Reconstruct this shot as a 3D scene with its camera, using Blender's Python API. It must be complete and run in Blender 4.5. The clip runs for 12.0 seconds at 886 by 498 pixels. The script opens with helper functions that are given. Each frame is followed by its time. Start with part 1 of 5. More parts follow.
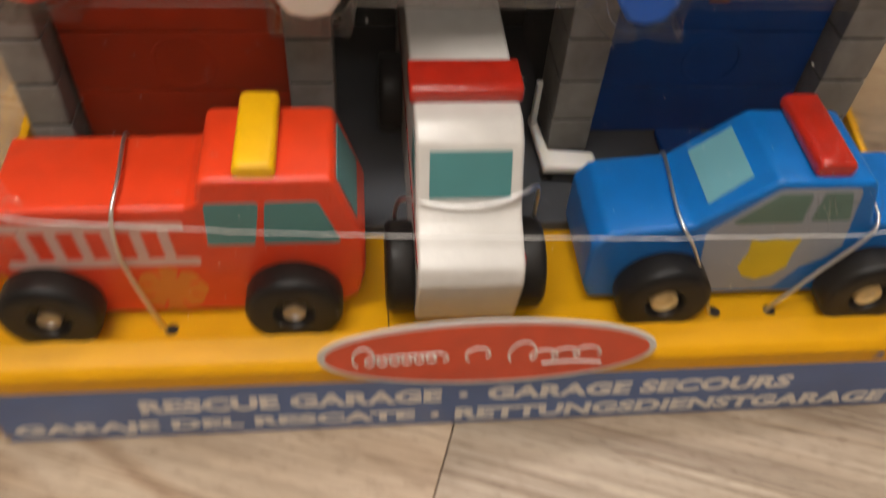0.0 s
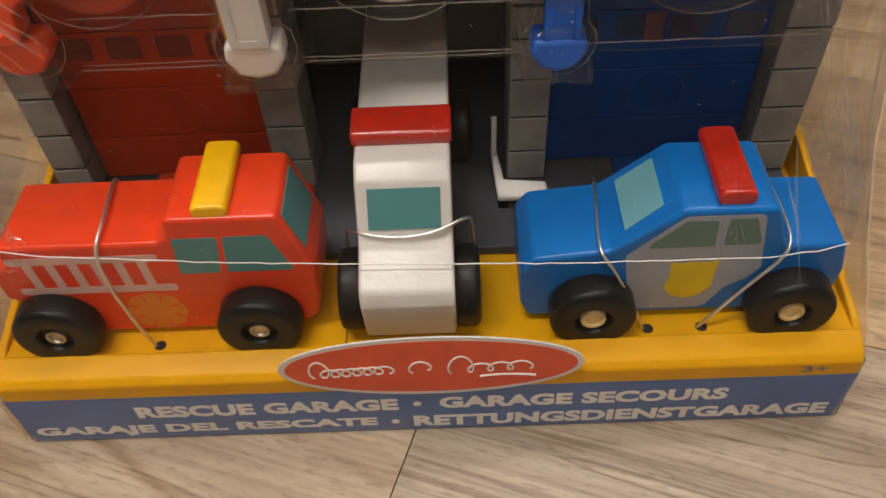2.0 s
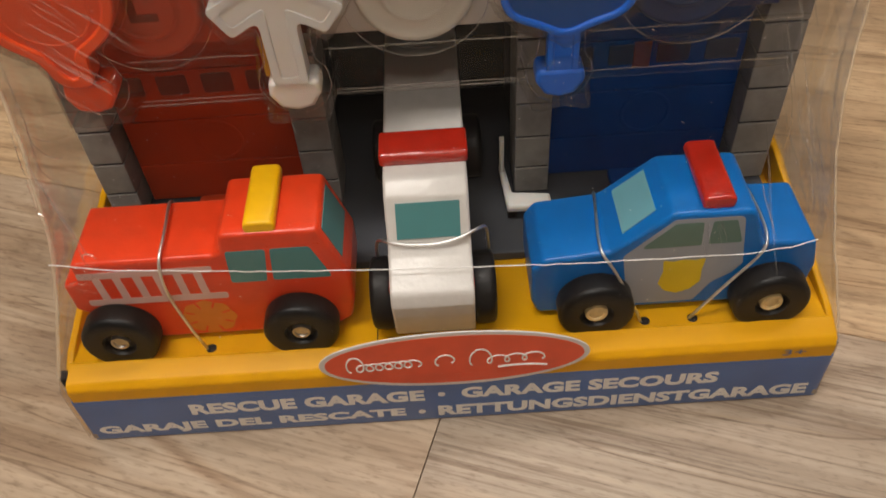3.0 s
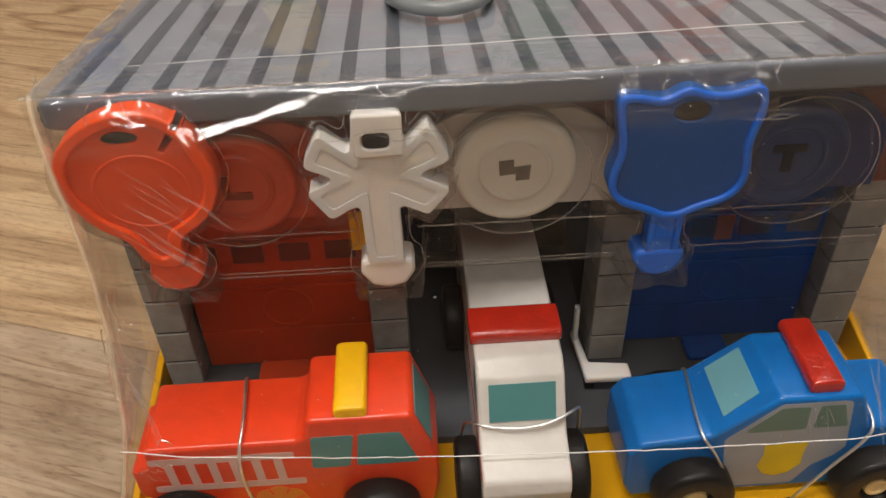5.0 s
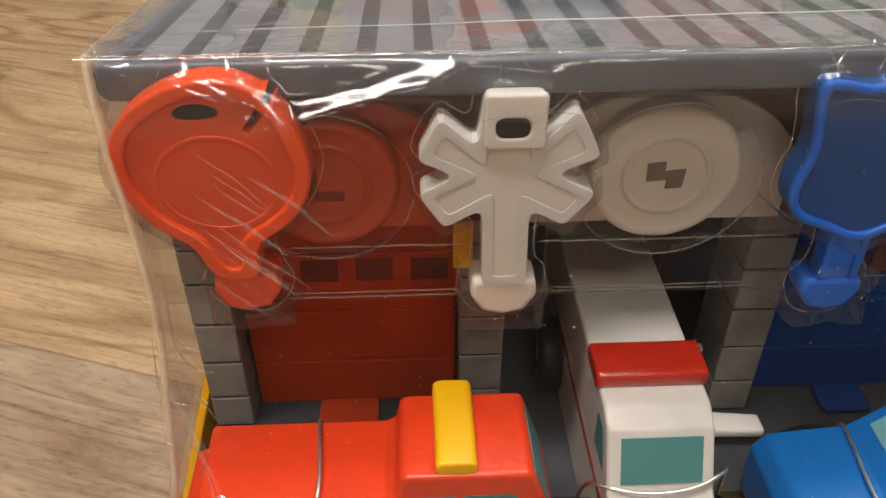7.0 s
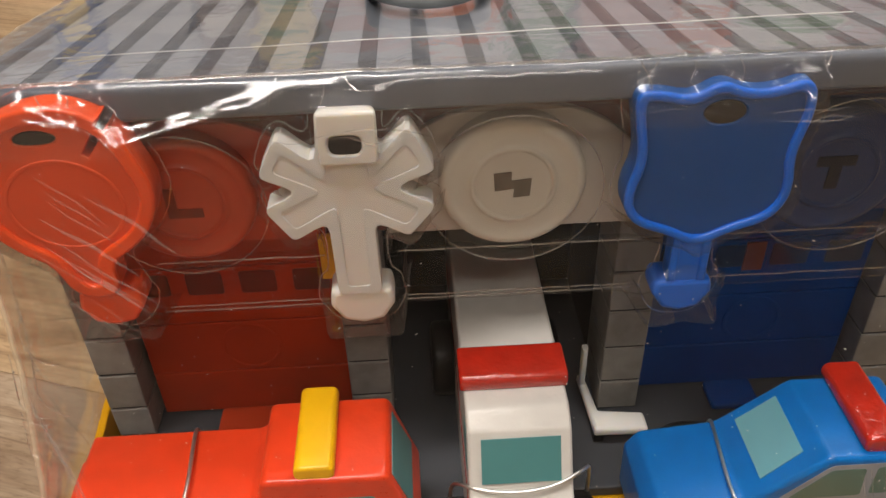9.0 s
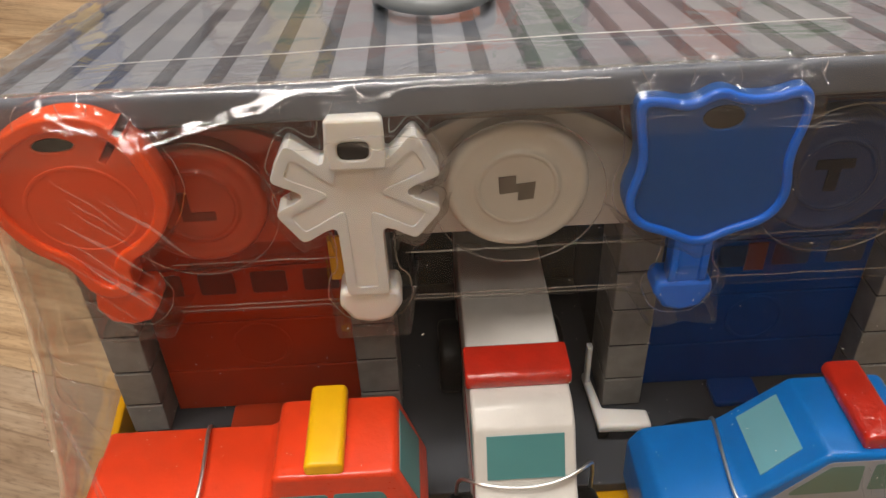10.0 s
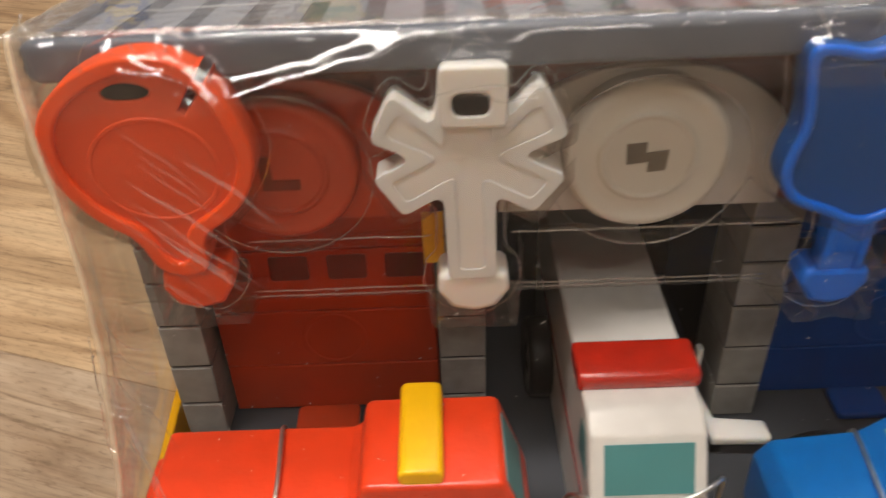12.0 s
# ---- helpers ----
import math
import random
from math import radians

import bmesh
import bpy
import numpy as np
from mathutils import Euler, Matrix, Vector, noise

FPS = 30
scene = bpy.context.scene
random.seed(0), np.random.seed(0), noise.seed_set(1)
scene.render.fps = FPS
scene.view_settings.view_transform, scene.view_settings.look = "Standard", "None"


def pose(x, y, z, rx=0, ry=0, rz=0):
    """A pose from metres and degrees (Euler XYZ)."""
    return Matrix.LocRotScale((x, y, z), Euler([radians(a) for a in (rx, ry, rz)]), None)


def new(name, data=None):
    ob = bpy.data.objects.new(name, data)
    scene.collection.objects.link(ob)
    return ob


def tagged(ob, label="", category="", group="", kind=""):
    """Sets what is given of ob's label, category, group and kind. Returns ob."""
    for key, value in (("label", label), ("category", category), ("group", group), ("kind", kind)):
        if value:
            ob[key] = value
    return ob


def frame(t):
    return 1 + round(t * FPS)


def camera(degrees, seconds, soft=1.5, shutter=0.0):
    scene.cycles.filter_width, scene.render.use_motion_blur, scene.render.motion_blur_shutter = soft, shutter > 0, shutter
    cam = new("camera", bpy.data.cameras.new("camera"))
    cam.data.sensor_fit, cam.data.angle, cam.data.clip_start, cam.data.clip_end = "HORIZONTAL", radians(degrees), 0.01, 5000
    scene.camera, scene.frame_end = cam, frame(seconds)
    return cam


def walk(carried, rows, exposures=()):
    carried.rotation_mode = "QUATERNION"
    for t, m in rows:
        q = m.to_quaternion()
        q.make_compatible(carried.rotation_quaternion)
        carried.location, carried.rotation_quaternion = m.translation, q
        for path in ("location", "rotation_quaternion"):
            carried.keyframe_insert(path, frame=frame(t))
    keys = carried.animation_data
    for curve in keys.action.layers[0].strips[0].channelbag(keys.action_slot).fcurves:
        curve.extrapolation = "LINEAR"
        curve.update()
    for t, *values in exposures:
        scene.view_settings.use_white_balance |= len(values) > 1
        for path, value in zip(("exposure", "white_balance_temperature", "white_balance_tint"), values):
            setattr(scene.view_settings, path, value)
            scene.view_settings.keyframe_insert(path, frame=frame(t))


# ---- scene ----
# The camera and its way round the boxed toy.
cam = camera(56.5, 12.0, soft=1.5, shutter=0.4)
ROWS = [
    (0, -0.0332, -0.1374, 0.2549, 40.55, -3.16, -4.56),
    (0.1, -0.0183, -0.1534, 0.2539, 40.66, -1.40, -1.80),
    (0.2, -0.0062, -0.1588, 0.2536, 41.42, -0.76, -0.66),
    (0.3, 0.0041, -0.1562, 0.2550, 41.17, -0.35, -0.80),
    (0.4, 0.0170, -0.1550, 0.2591, 41.21, 0.26, -0.34),
    (0.5, 0.0233, -0.1504, 0.2658, 39.86, 0.59, -0.80),
    (1, 0.0308, -0.1495, 0.2650, 40.20, 1.98, -1.33),
    (1.5, 0.0297, -0.1483, 0.2636, 40.80, 2.23, -0.95),
    (2, 0.0147, -0.1553, 0.2818, 41.14, 2.22, -0.87),
    (2.5, 0.0116, -0.1795, 0.2971, 41.09, 2.76, -1.80),
    (2.7, 0.0096, -0.1829, 0.3009, 41.38, 3.04, -1.95),
    (4.3, -0.0217, -0.1708, 0.3276, 48.68, 2.03, -3.62),
    (4.5, -0.0288, -0.1603, 0.3275, 49.55, 1.96, -3.53),
    (5, -0.0351, -0.1569, 0.3184, 50.19, 1.62, -3.31),
    (5.5, -0.0362, -0.1494, 0.3034, 51.07, 1.52, -2.97),
    (6, -0.0428, -0.1397, 0.3007, 51.26, 1.40, -2.76),
    (6.5, -0.0651, -0.1273, 0.2868, 52.72, 0.81, -2.45),
    (6.7, -0.0717, -0.1202, 0.2812, 52.87, 0.40, -2.24),
    (8.3, -0.0525, -0.1169, 0.2837, 52.82, -0.23, -3.00),
    (8.5, -0.0434, -0.1207, 0.2849, 53.10, 0.16, -3.22),
    (9, -0.0295, -0.1258, 0.2877, 52.98, 1.40, -3.08),
    (9.5, -0.0293, -0.1306, 0.2951, 52.81, 1.80, -2.72),
    (10, -0.0284, -0.1295, 0.2927, 52.69, 1.88, -2.57),
    (10.5, -0.0255, -0.1252, 0.2875, 52.49, 2.09, -2.22),
    (11, -0.0269, -0.1245, 0.2845, 52.55, 2.36, -1.80),
    (11.5, -0.0295, -0.1221, 0.2915, 52.26, 2.15, -1.42),
    (12, -0.0529, -0.1092, 0.2664, 53.76, 1.99, -0.84),
]
EXPOSURE = 0.0
walk(cam, [(t, pose(x, y, z, rx, ry, rz)) for t, x, y, z, rx, ry, rz in ROWS],
     exposures=[(t, EXPOSURE + e) for t, e in ((0.0, 0.04), (0.3, -0.10), (0.8, -0.26), (1.5, -0.24), (2.0, -0.12), (2.5, -0.11), (4.5, -0.04), (6.5, 0.06), (9.5, 0.11), (11.4, 0.11), (12.0, 0.22))])

# ---- light ----
world = bpy.data.worlds.new("room_air")
scene.world = world
world.use_nodes = True
world.node_tree.nodes["Background"].inputs["Color"].default_value = (1.0, 0.86, 0.70, 1)
world.node_tree.nodes["Background"].inputs["Strength"].default_value = 0.06

LAMP_COLOUR = (1.0, 0.935, 0.87)
LAMPS = [(-0.55, -0.30, 2.38, 31.0), (0.10, -1.55, 2.38, 7.0), (0.75, 0.60, 2.38, 12.0)]
for lx, ly, lz, watts in LAMPS:
    lamp = bpy.data.lights.new("ceiling_lamp_light", "AREA")
    lamp.shape, lamp.size, lamp.size_y = "RECTANGLE", 1.20, 0.30
    lamp.energy, lamp.color = watts, LAMP_COLOUR
    ob = new("ceiling_lamp_light", lamp)
    ob.location = (lx, ly, lz - 0.02)


# ---- materials ----
def material(name):
    m = bpy.data.materials.new(name)
    m.use_nodes = True
    nt = m.node_tree
    return m, nt, nt.nodes["Principled BSDF"]


def node(nt, kind, **values):
    n = nt.nodes.new(kind)
    for key, value in values.items():
        n.inputs[key].default_value = value
    return n


def ramp(nt, stops, source):
    n = nt.nodes.new("ShaderNodeValToRGB")
    while len(n.color_ramp.elements) < len(stops):
        n.color_ramp.elements.new(0.5)
    for e, (p, c) in zip(n.color_ramp.elements, stops):
        e.position, e.color = p, (*c, 1)
    nt.links.new(source, n.inputs[0])
    return n


def coat(name, colour, rough=0.35, grain=90.0, fine=900.0, vary=0.12, bump=0.15, metal=0.0, stretch=(1, 1, 1), spec=0.5, clear=0.0, soft=0.0):
    """Paint, plastic or print: a colour that varies at two scales, with fine relief."""
    m, nt, b = material(name)
    tc = nt.nodes.new("ShaderNodeTexCoord")
    mp = nt.nodes.new("ShaderNodeMapping")
    mp.inputs["Scale"].default_value = stretch
    nt.links.new(tc.outputs["Object"], mp.inputs[0])
    big = node(nt, "ShaderNodeTexNoise", Scale=grain, Detail=3.0)
    small = node(nt, "ShaderNodeTexNoise", Scale=fine, Detail=2.0)
    for n in (big, small):
        nt.links.new(mp.outputs[0], n.inputs["Vector"])
    lo = tuple(c * (1 - vary) for c in colour)
    hi = tuple(min(1, c * (1 + vary)) for c in colour)
    r = ramp(nt, [(0.3, lo), (0.7, hi)], big.outputs[0])
    nt.links.new(r.outputs[0], b.inputs["Base Color"])
    rr = nt.nodes.new("ShaderNodeMapRange")
    rr.inputs["To Min"].default_value = max(0.03, rough - 0.07)
    rr.inputs["To Max"].default_value = rough + 0.09
    nt.links.new(small.outputs[0], rr.inputs[0])
    nt.links.new(rr.outputs[0], b.inputs["Roughness"])
    add = nt.nodes.new("ShaderNodeMath")
    add.operation = "MULTIPLY_ADD"
    add.inputs[1].default_value = 0.10
    nt.links.new(small.outputs[0], add.inputs[0])
    nt.links.new(big.outputs[0], add.inputs[2])
    bp = node(nt, "ShaderNodeBump", Strength=bump, Distance=0.0006)
    nt.links.new(add.outputs[0], bp.inputs["Height"])
    nt.links.new(bp.outputs[0], b.inputs["Normal"])
    b.inputs["Metallic"].default_value = metal
    b.inputs["Specular IOR Level"].default_value = spec
    b.inputs["Coat Weight"].default_value = clear
    b.inputs["Coat Roughness"].default_value = 0.12
    b.inputs["Subsurface Weight"].default_value = soft
    b.inputs["Subsurface Radius"].default_value = (1.0, 0.8, 0.6)
    b.inputs["Subsurface Scale"].default_value = 0.004
    return m


def film_material(name, tint, rough, ior, bump, sx, sy, streaks, least=0.0, most=0.3, milk=0.0, cloud_tint=(0.80, 0.76, 0.70)):
    """Thin clear plastic: lets light through, with gloss by Fresnel on a creased surface."""
    m = bpy.data.materials.new(name)
    m.use_nodes = True
    nt = m.node_tree
    nt.nodes.remove(nt.nodes["Principled BSDF"])
    out = nt.nodes["Material Output"]
    tc = nt.nodes.new("ShaderNodeTexCoord")
    mp = nt.nodes.new("ShaderNodeMapping")
    mp.inputs["Scale"].default_value = (sx, sx, sy)
    mp.inputs["Rotation"].default_value = (0.0, radians(24), 0.0)
    nt.links.new(tc.outputs["Object"], mp.inputs[0])
    wide = node(nt, "ShaderNodeTexNoise", Scale=16.0, Detail=2.0, Distortion=0.6)
    fold = node(nt, "ShaderNodeTexNoise", Scale=70.0, Detail=4.0, Distortion=streaks)
    nt.links.new(tc.outputs["Object"], wide.inputs["Vector"])
    nt.links.new(mp.outputs[0], fold.inputs["Vector"])
    ridge = ramp(nt, [(0.0, (0, 0, 0)), (0.5, (1, 1, 1)), (1.0, (0, 0, 0))], fold.outputs[0])
    mul = nt.nodes.new("ShaderNodeMath")
    mul.operation = "MULTIPLY"
    nt.links.new(ridge.outputs[0], mul.inputs[0])
    nt.links.new(wide.outputs[0], mul.inputs[1])
    bp = node(nt, "ShaderNodeBump", Strength=bump, Distance=0.002)
    nt.links.new(mul.outputs[0], bp.inputs["Height"])
    fr = node(nt, "ShaderNodeFresnel", IOR=ior)
    nt.links.new(bp.outputs[0], fr.inputs["Normal"])
    gl = node(nt, "ShaderNodeBsdfGlossy", Roughness=rough)
    gl.inputs["Color"].default_value = (1, 1, 1, 1)
    nt.links.new(bp.outputs[0], gl.inputs["Normal"])
    tr = nt.nodes.new("ShaderNodeBsdfTransparent")
    tr.inputs["Color"].default_value = (*tint, 1)
    mx = nt.nodes.new("ShaderNodeMixShader")
    cap = nt.nodes.new("ShaderNodeMath")
    cap.operation = "MINIMUM"
    cap.inputs[1].default_value = most
    lift = nt.nodes.new("ShaderNodeMath")
    lift.operation = "ADD"
    lift.inputs[1].default_value = least
    nt.links.new(fr.outputs[0], cap.inputs[0])
    nt.links.new(cap.outputs[0], lift.inputs[0])
    nt.links.new(lift.outputs[0], mx.inputs[0])
    nt.links.new(tr.outputs[0], mx.inputs[1])
    nt.links.new(gl.outputs[0], mx.inputs[2])
    cloud = nt.nodes.new("ShaderNodeMapRange")
    cloud.inputs["To Min"].default_value = milk * 0.4
    cloud.inputs["To Max"].default_value = milk * 1.6
    nt.links.new(wide.outputs[0], cloud.inputs[0])
    df = node(nt, "ShaderNodeBsdfDiffuse")
    df.inputs["Color"].default_value = (*cloud_tint, 1)
    my = nt.nodes.new("ShaderNodeMixShader")
    nt.links.new(cloud.outputs[0], my.inputs[0])
    nt.links.new(mx.outputs[0], my.inputs[1])
    nt.links.new(df.outputs[0], my.inputs[2])
    nt.links.new(my.outputs[0], out.inputs["Surface"])
    return m


def plank_material(name, pale, threads):
    """Printed wood-look floor board: long grain, dark cracks, a few knots, each board its own tone."""
    m, nt, b = material(name)
    tc = nt.nodes.new("ShaderNodeTexCoord")
    info = nt.nodes.new("ShaderNodeObjectInfo")
    shift = nt.nodes.new("ShaderNodeVectorMath")
    shift.operation = "ADD"
    off = nt.nodes.new("ShaderNodeVectorMath")
    off.operation = "SCALE"
    comb = nt.nodes.new("ShaderNodeCombineXYZ")
    for k in range(3):
        nt.links.new(info.outputs["Random"], comb.inputs[k])
    nt.links.new(comb.outputs[0], off.inputs[0])
    off.inputs["Scale"].default_value = 17.0
    nt.links.new(tc.outputs["Object"], shift.inputs[0])
    nt.links.new(off.outputs[0], shift.inputs[1])

    def noise_at(sx, sy, scale, detail, distort=0.0):
        mp = nt.nodes.new("ShaderNodeMapping")
        mp.inputs["Scale"].default_value = (sx, sy, 1)
        nt.links.new(shift.outputs[0], mp.inputs[0])
        n = node(nt, "ShaderNodeTexNoise", Scale=scale, Detail=detail, Distortion=distort)
        n.inputs["Roughness"].default_value = 0.6
        nt.links.new(mp.outputs[0], n.inputs["Vector"])
        return n
    tone = noise_at(1.0, 2.5, 5.0, 3.0, 1.4)
    grain = noise_at(0.7, 7.0, 7.0, 8.0, 0.9)
    thread = noise_at(0.16, 9.0, 48.0, 5.0, 0.12)
    pore = noise_at(0.9, 4.0, 150.0, 4.0, 0.2)
    crack = noise_at(0.55, 7.5, 3.4, 3.0, 0.35)
    swirl = noise_at(0.55, 3.0, 3.2, 2.0, 0.5)
    turns = nt.nodes.new("ShaderNodeMath")
    turns.operation = "MULTIPLY_ADD"
    turns.inputs[1].default_value = 62.0
    soft = nt.nodes.new("ShaderNodeMath")
    soft.operation = "MULTIPLY"
    soft.inputs[1].default_value = 3.2
    nt.links.new(grain.outputs[0], soft.inputs[0])
    nt.links.new(swirl.outputs[0], turns.inputs[0])
    nt.links.new(soft.outputs[0], turns.inputs[2])
    wave = nt.nodes.new("ShaderNodeMath")
    wave.operation = "SINE"
    nt.links.new(turns.outputs[0], wave.inputs[0])
    half = nt.nodes.new("ShaderNodeMapRange")
    half.inputs["From Min"].default_value = -1.0
    nt.links.new(wave.outputs[0], half.inputs[0])
    figure = ramp(nt, [(0.0, (0.56, 0.47, 0.39)), (0.13, (0.80, 0.73, 0.66)), (0.45, (1, 1, 1)), (1.0, (0.96, 0.95, 0.93))], half.outputs[0])
    plain = ramp(nt, [(0.25, tuple(c * 0.70 for c in pale)), (0.43, tuple(c * 0.88 for c in pale)), (0.60, pale), (0.80, tuple(c * 1.12 for c in pale))], grain.outputs[0])
    base = nt.nodes.new("ShaderNodeMix")
    base.data_type, base.blend_type = "RGBA", "MULTIPLY"
    where = noise_at(1.0, 2.0, 4.0, 2.0)
    some = ramp(nt, [(0.42, (0.18, 0.18, 0.18)), (0.64, (0.85, 0.85, 0.85))], where.outputs[0])
    nt.links.new(some.outputs[0], base.inputs[0])
    nt.links.new(plain.outputs[0], base.inputs[6])
    nt.links.new(figure.outputs[0], base.inputs[7])
    cold = ramp(nt, [(0.30, (0.66, 0.58, 0.50)), (0.62, (1.0, 0.97, 0.93))], tone.outputs[0])
    mul = nt.nodes.new("ShaderNodeMix")
    mul.data_type, mul.blend_type = "RGBA", "MULTIPLY"
    mul.inputs[0].default_value = 0.75
    nt.links.new(base.outputs[2], mul.inputs[6])
    nt.links.new(cold.outputs[0], mul.inputs[7])
    thr = ramp(nt, [(0.34, (0.58, 0.53, 0.49)), (0.50, (1, 1, 1)), (0.68, (1.08, 1.07, 1.06))], thread.outputs[0])
    mul2 = nt.nodes.new("ShaderNodeMix")
    mul2.data_type, mul2.blend_type = "RGBA", "MULTIPLY"
    mul2.inputs[0].default_value = threads
    nt.links.new(mul.outputs[2], mul2.inputs[6])
    nt.links.new(thr.outputs[0], mul2.inputs[7])
    crk = ramp(nt, [(0.470, (1, 1, 1)), (0.494, (0.80, 0.74, 0.68)), (0.4985, (0.34, 0.27, 0.21)), (0.5025, (0.34, 0.27, 0.21)), (0.506, (0.93, 0.91, 0.88)), (0.52, (1, 1, 1))], crack.outputs[0])
    mul3 = nt.nodes.new("ShaderNodeMix")
    mul3.data_type, mul3.blend_type = "RGBA", "MULTIPLY"
    mul3.inputs[0].default_value = 0.6
    nt.links.new(mul2.outputs[2], mul3.inputs[6])
    nt.links.new(crk.outputs[0], mul3.inputs[7])
    own = ramp(nt, [(0.0, (0.95, 0.95, 0.95)), (1.0, (1.04, 1.03, 1.01))], info.outputs["Random"])
    mul4 = nt.nodes.new("ShaderNodeMix")
    mul4.data_type, mul4.blend_type = "RGBA", "MULTIPLY"
    mul4.inputs[0].default_value = 1.0
    nt.links.new(mul3.outputs[2], mul4.inputs[6])
    nt.links.new(own.outputs[0], mul4.inputs[7])
    smudge = noise_at(1.0, 2.6, 17.0, 4.0, 0.6)
    smg = ramp(nt, [(0.30, (0.62, 0.58, 0.55)), (0.42, (1, 1, 1))], smudge.outputs[0])
    por = ramp(nt, [(0.32, (0.62, 0.58, 0.54)), (0.46, (1, 1, 1)), (0.75, (1.10, 1.10, 1.09))], pore.outputs[0])
    last = mul4
    for extra, amount in ((smg, 0.7), (por, 0.7)):
        mm = nt.nodes.new("ShaderNodeMix")
        mm.data_type, mm.blend_type = "RGBA", "MULTIPLY"
        mm.inputs[0].default_value = amount
        nt.links.new(last.outputs[2], mm.inputs[6])
        nt.links.new(extra.outputs[0], mm.inputs[7])
        last = mm
    nt.links.new(last.outputs[2], b.inputs["Base Color"])
    b.inputs["Roughness"].default_value = 0.46
    bp = node(nt, "ShaderNodeBump", Strength=0.25, Distance=0.0006)
    nt.links.new(thread.outputs[0], bp.inputs["Height"])
    nt.links.new(bp.outputs[0], b.inputs["Normal"])
    return m


BOARD = plank_material("warm_wood_look_board", (0.52, 0.415, 0.31), 0.45)
BOARD_GOLD = plank_material("golden_wood_look_board", (0.55, 0.405, 0.255), 0.45)
BOARD_GREY = plank_material("grey_wood_look_board", (0.49, 0.41, 0.325), 0.9)
WALLPAINT = coat("wall_paint", (0.46, 0.41, 0.35), 0.8, 6, 120, 0.06, 0.1)
CEILPAINT = coat("ceiling_paint", (0.75, 0.72, 0.67), 0.85, 6, 120, 0.04, 0.1)
YELLOW_CARD = coat("yellow_printed_card", (0.67, 0.33, 0.003), 0.36, 60, 1500, 0.06, 0.08, spec=0.14)
BLUE_CARD = coat("blue_printed_card", (0.044, 0.120, 0.34), 0.38, 60, 1500, 0.10, 0.06, clear=0.25)
BARE_CARD = coat("bare_card_edge", (0.30, 0.25, 0.20), 0.8, 200, 1500, 0.2, 0.2)
KEYHOLE_SHADE = coat("shaded_keyhole", (0.20, 0.175, 0.14), 0.7, 200, 900, 0.2, 0.1)
KEYHOLE_RED = coat("shaded_red_keyhole", (0.24, 0.035, 0.012), 0.7, 200, 900, 0.2, 0.1)
KEYHOLE_BLUE = coat("shaded_blue_black_keyhole", (0.008, 0.010, 0.018), 0.7, 200, 900, 0.2, 0.1)
# Near-black that stands in for the shade inside holes, slits and gaps.
SHADE_FILL = coat("shade_fill", (0.012, 0.009, 0.007), 0.9, 200, 900, 0.2, 0.1)
WHITE_PRINT = coat("white_print", (0.72, 0.70, 0.66), 0.4, 80, 1500, 0.06, 0.04)
GREY_PRINT = coat("pale_oval_border", (0.62, 0.60, 0.58), 0.4, 80, 1500, 0.06, 0.04)
OVAL_RED = coat("oval_red_print", (0.68, 0.066, 0.012), 0.36, 80, 1500, 0.10, 0.05, clear=0.1)
SMALL_BLUE = coat("small_blue_print", (0.12, 0.13, 0.22), 0.5, 80, 900, 0.1, 0.04)
RED_PAINT = coat("red_wood_paint", (0.72, 0.048, 0.009), 0.30, 150, 800, 0.07, 0.6, clear=0.15)
BLUE_PAINT = coat("blue_wood_paint", (0.0005, 0.135, 0.46), 0.30, 150, 800, 0.08, 0.34, clear=0.0, spec=0.35)
WHITE_PAINT = coat("white_wood_paint", (0.63, 0.61, 0.575), 0.32, 150, 800, 0.04, 0.65, clear=0.12)
BAR_RED = coat("bar_red_paint", (0.44, 0.018, 0.007), 0.20, 230, 900, 0.14, 1.0, clear=0.5)
BAR_YELLOW = coat("bar_yellow_paint", (0.86, 0.47, 0.0), 0.40, 170, 900, 0.06, 0.30, clear=0.05)
TEAL = coat("teal_window_print", (0.062, 0.225, 0.235), 0.35, 70, 1200, 0.06, 0.06, clear=0.2)
TEAL_PALE = coat("pale_teal_window_print", (0.14, 0.35, 0.41), 0.35, 70, 1200, 0.06, 0.06, clear=0.2)
TEAL_DARK = coat("grey_green_window_print", (0.085, 0.17, 0.145), 0.35, 70, 1200, 0.06, 0.06, clear=0.2)
PALE_PINK = coat("ladder_print", (0.62, 0.40, 0.36), 0.4, 90, 1200, 0.08, 0.04)
DOOR_PRINT = coat("car_door_print", (0.27, 0.30, 0.35), 0.36, 70, 1200, 0.06, 0.05)
BADGE_YELLOW = coat("badge_yellow_print", (0.62, 0.46, 0.006), 0.4, 90, 1200, 0.08, 0.04)
EMBLEM_ORANGE = coat("emblem_orange_print", (0.66, 0.20, 0.022), 0.4, 90, 1200, 0.10, 0.04)
TYRE_BLACK = coat("black_painted_wheel", (0.006, 0.0055, 0.0055), 0.42, 220, 900, 0.3, 0.40, clear=0.0, spec=0.28)
STEEL = coat("steel_rivet", (0.42, 0.41, 0.40), 0.42, 300, 2500, 0.15, 0.2, metal=1.0)
AXLE_WOOD = coat("bare_wood_axle", (0.66, 0.50, 0.24), 0.5, 300, 1500, 0.15, 0.2)
WIRE_STEEL = coat("wire_steel", (0.80, 0.80, 0.80), 0.34, 300, 2500, 0.12, 0.1, metal=1.0)
BRICK_GREY = coat("grey_painted_brick", (0.275, 0.262, 0.245), 0.55, 120, 600, 0.18, 0.3)
JOINT_DARK = coat("dark_joint", (0.03, 0.03, 0.032), 0.8, 60, 600, 0.2, 0.2)
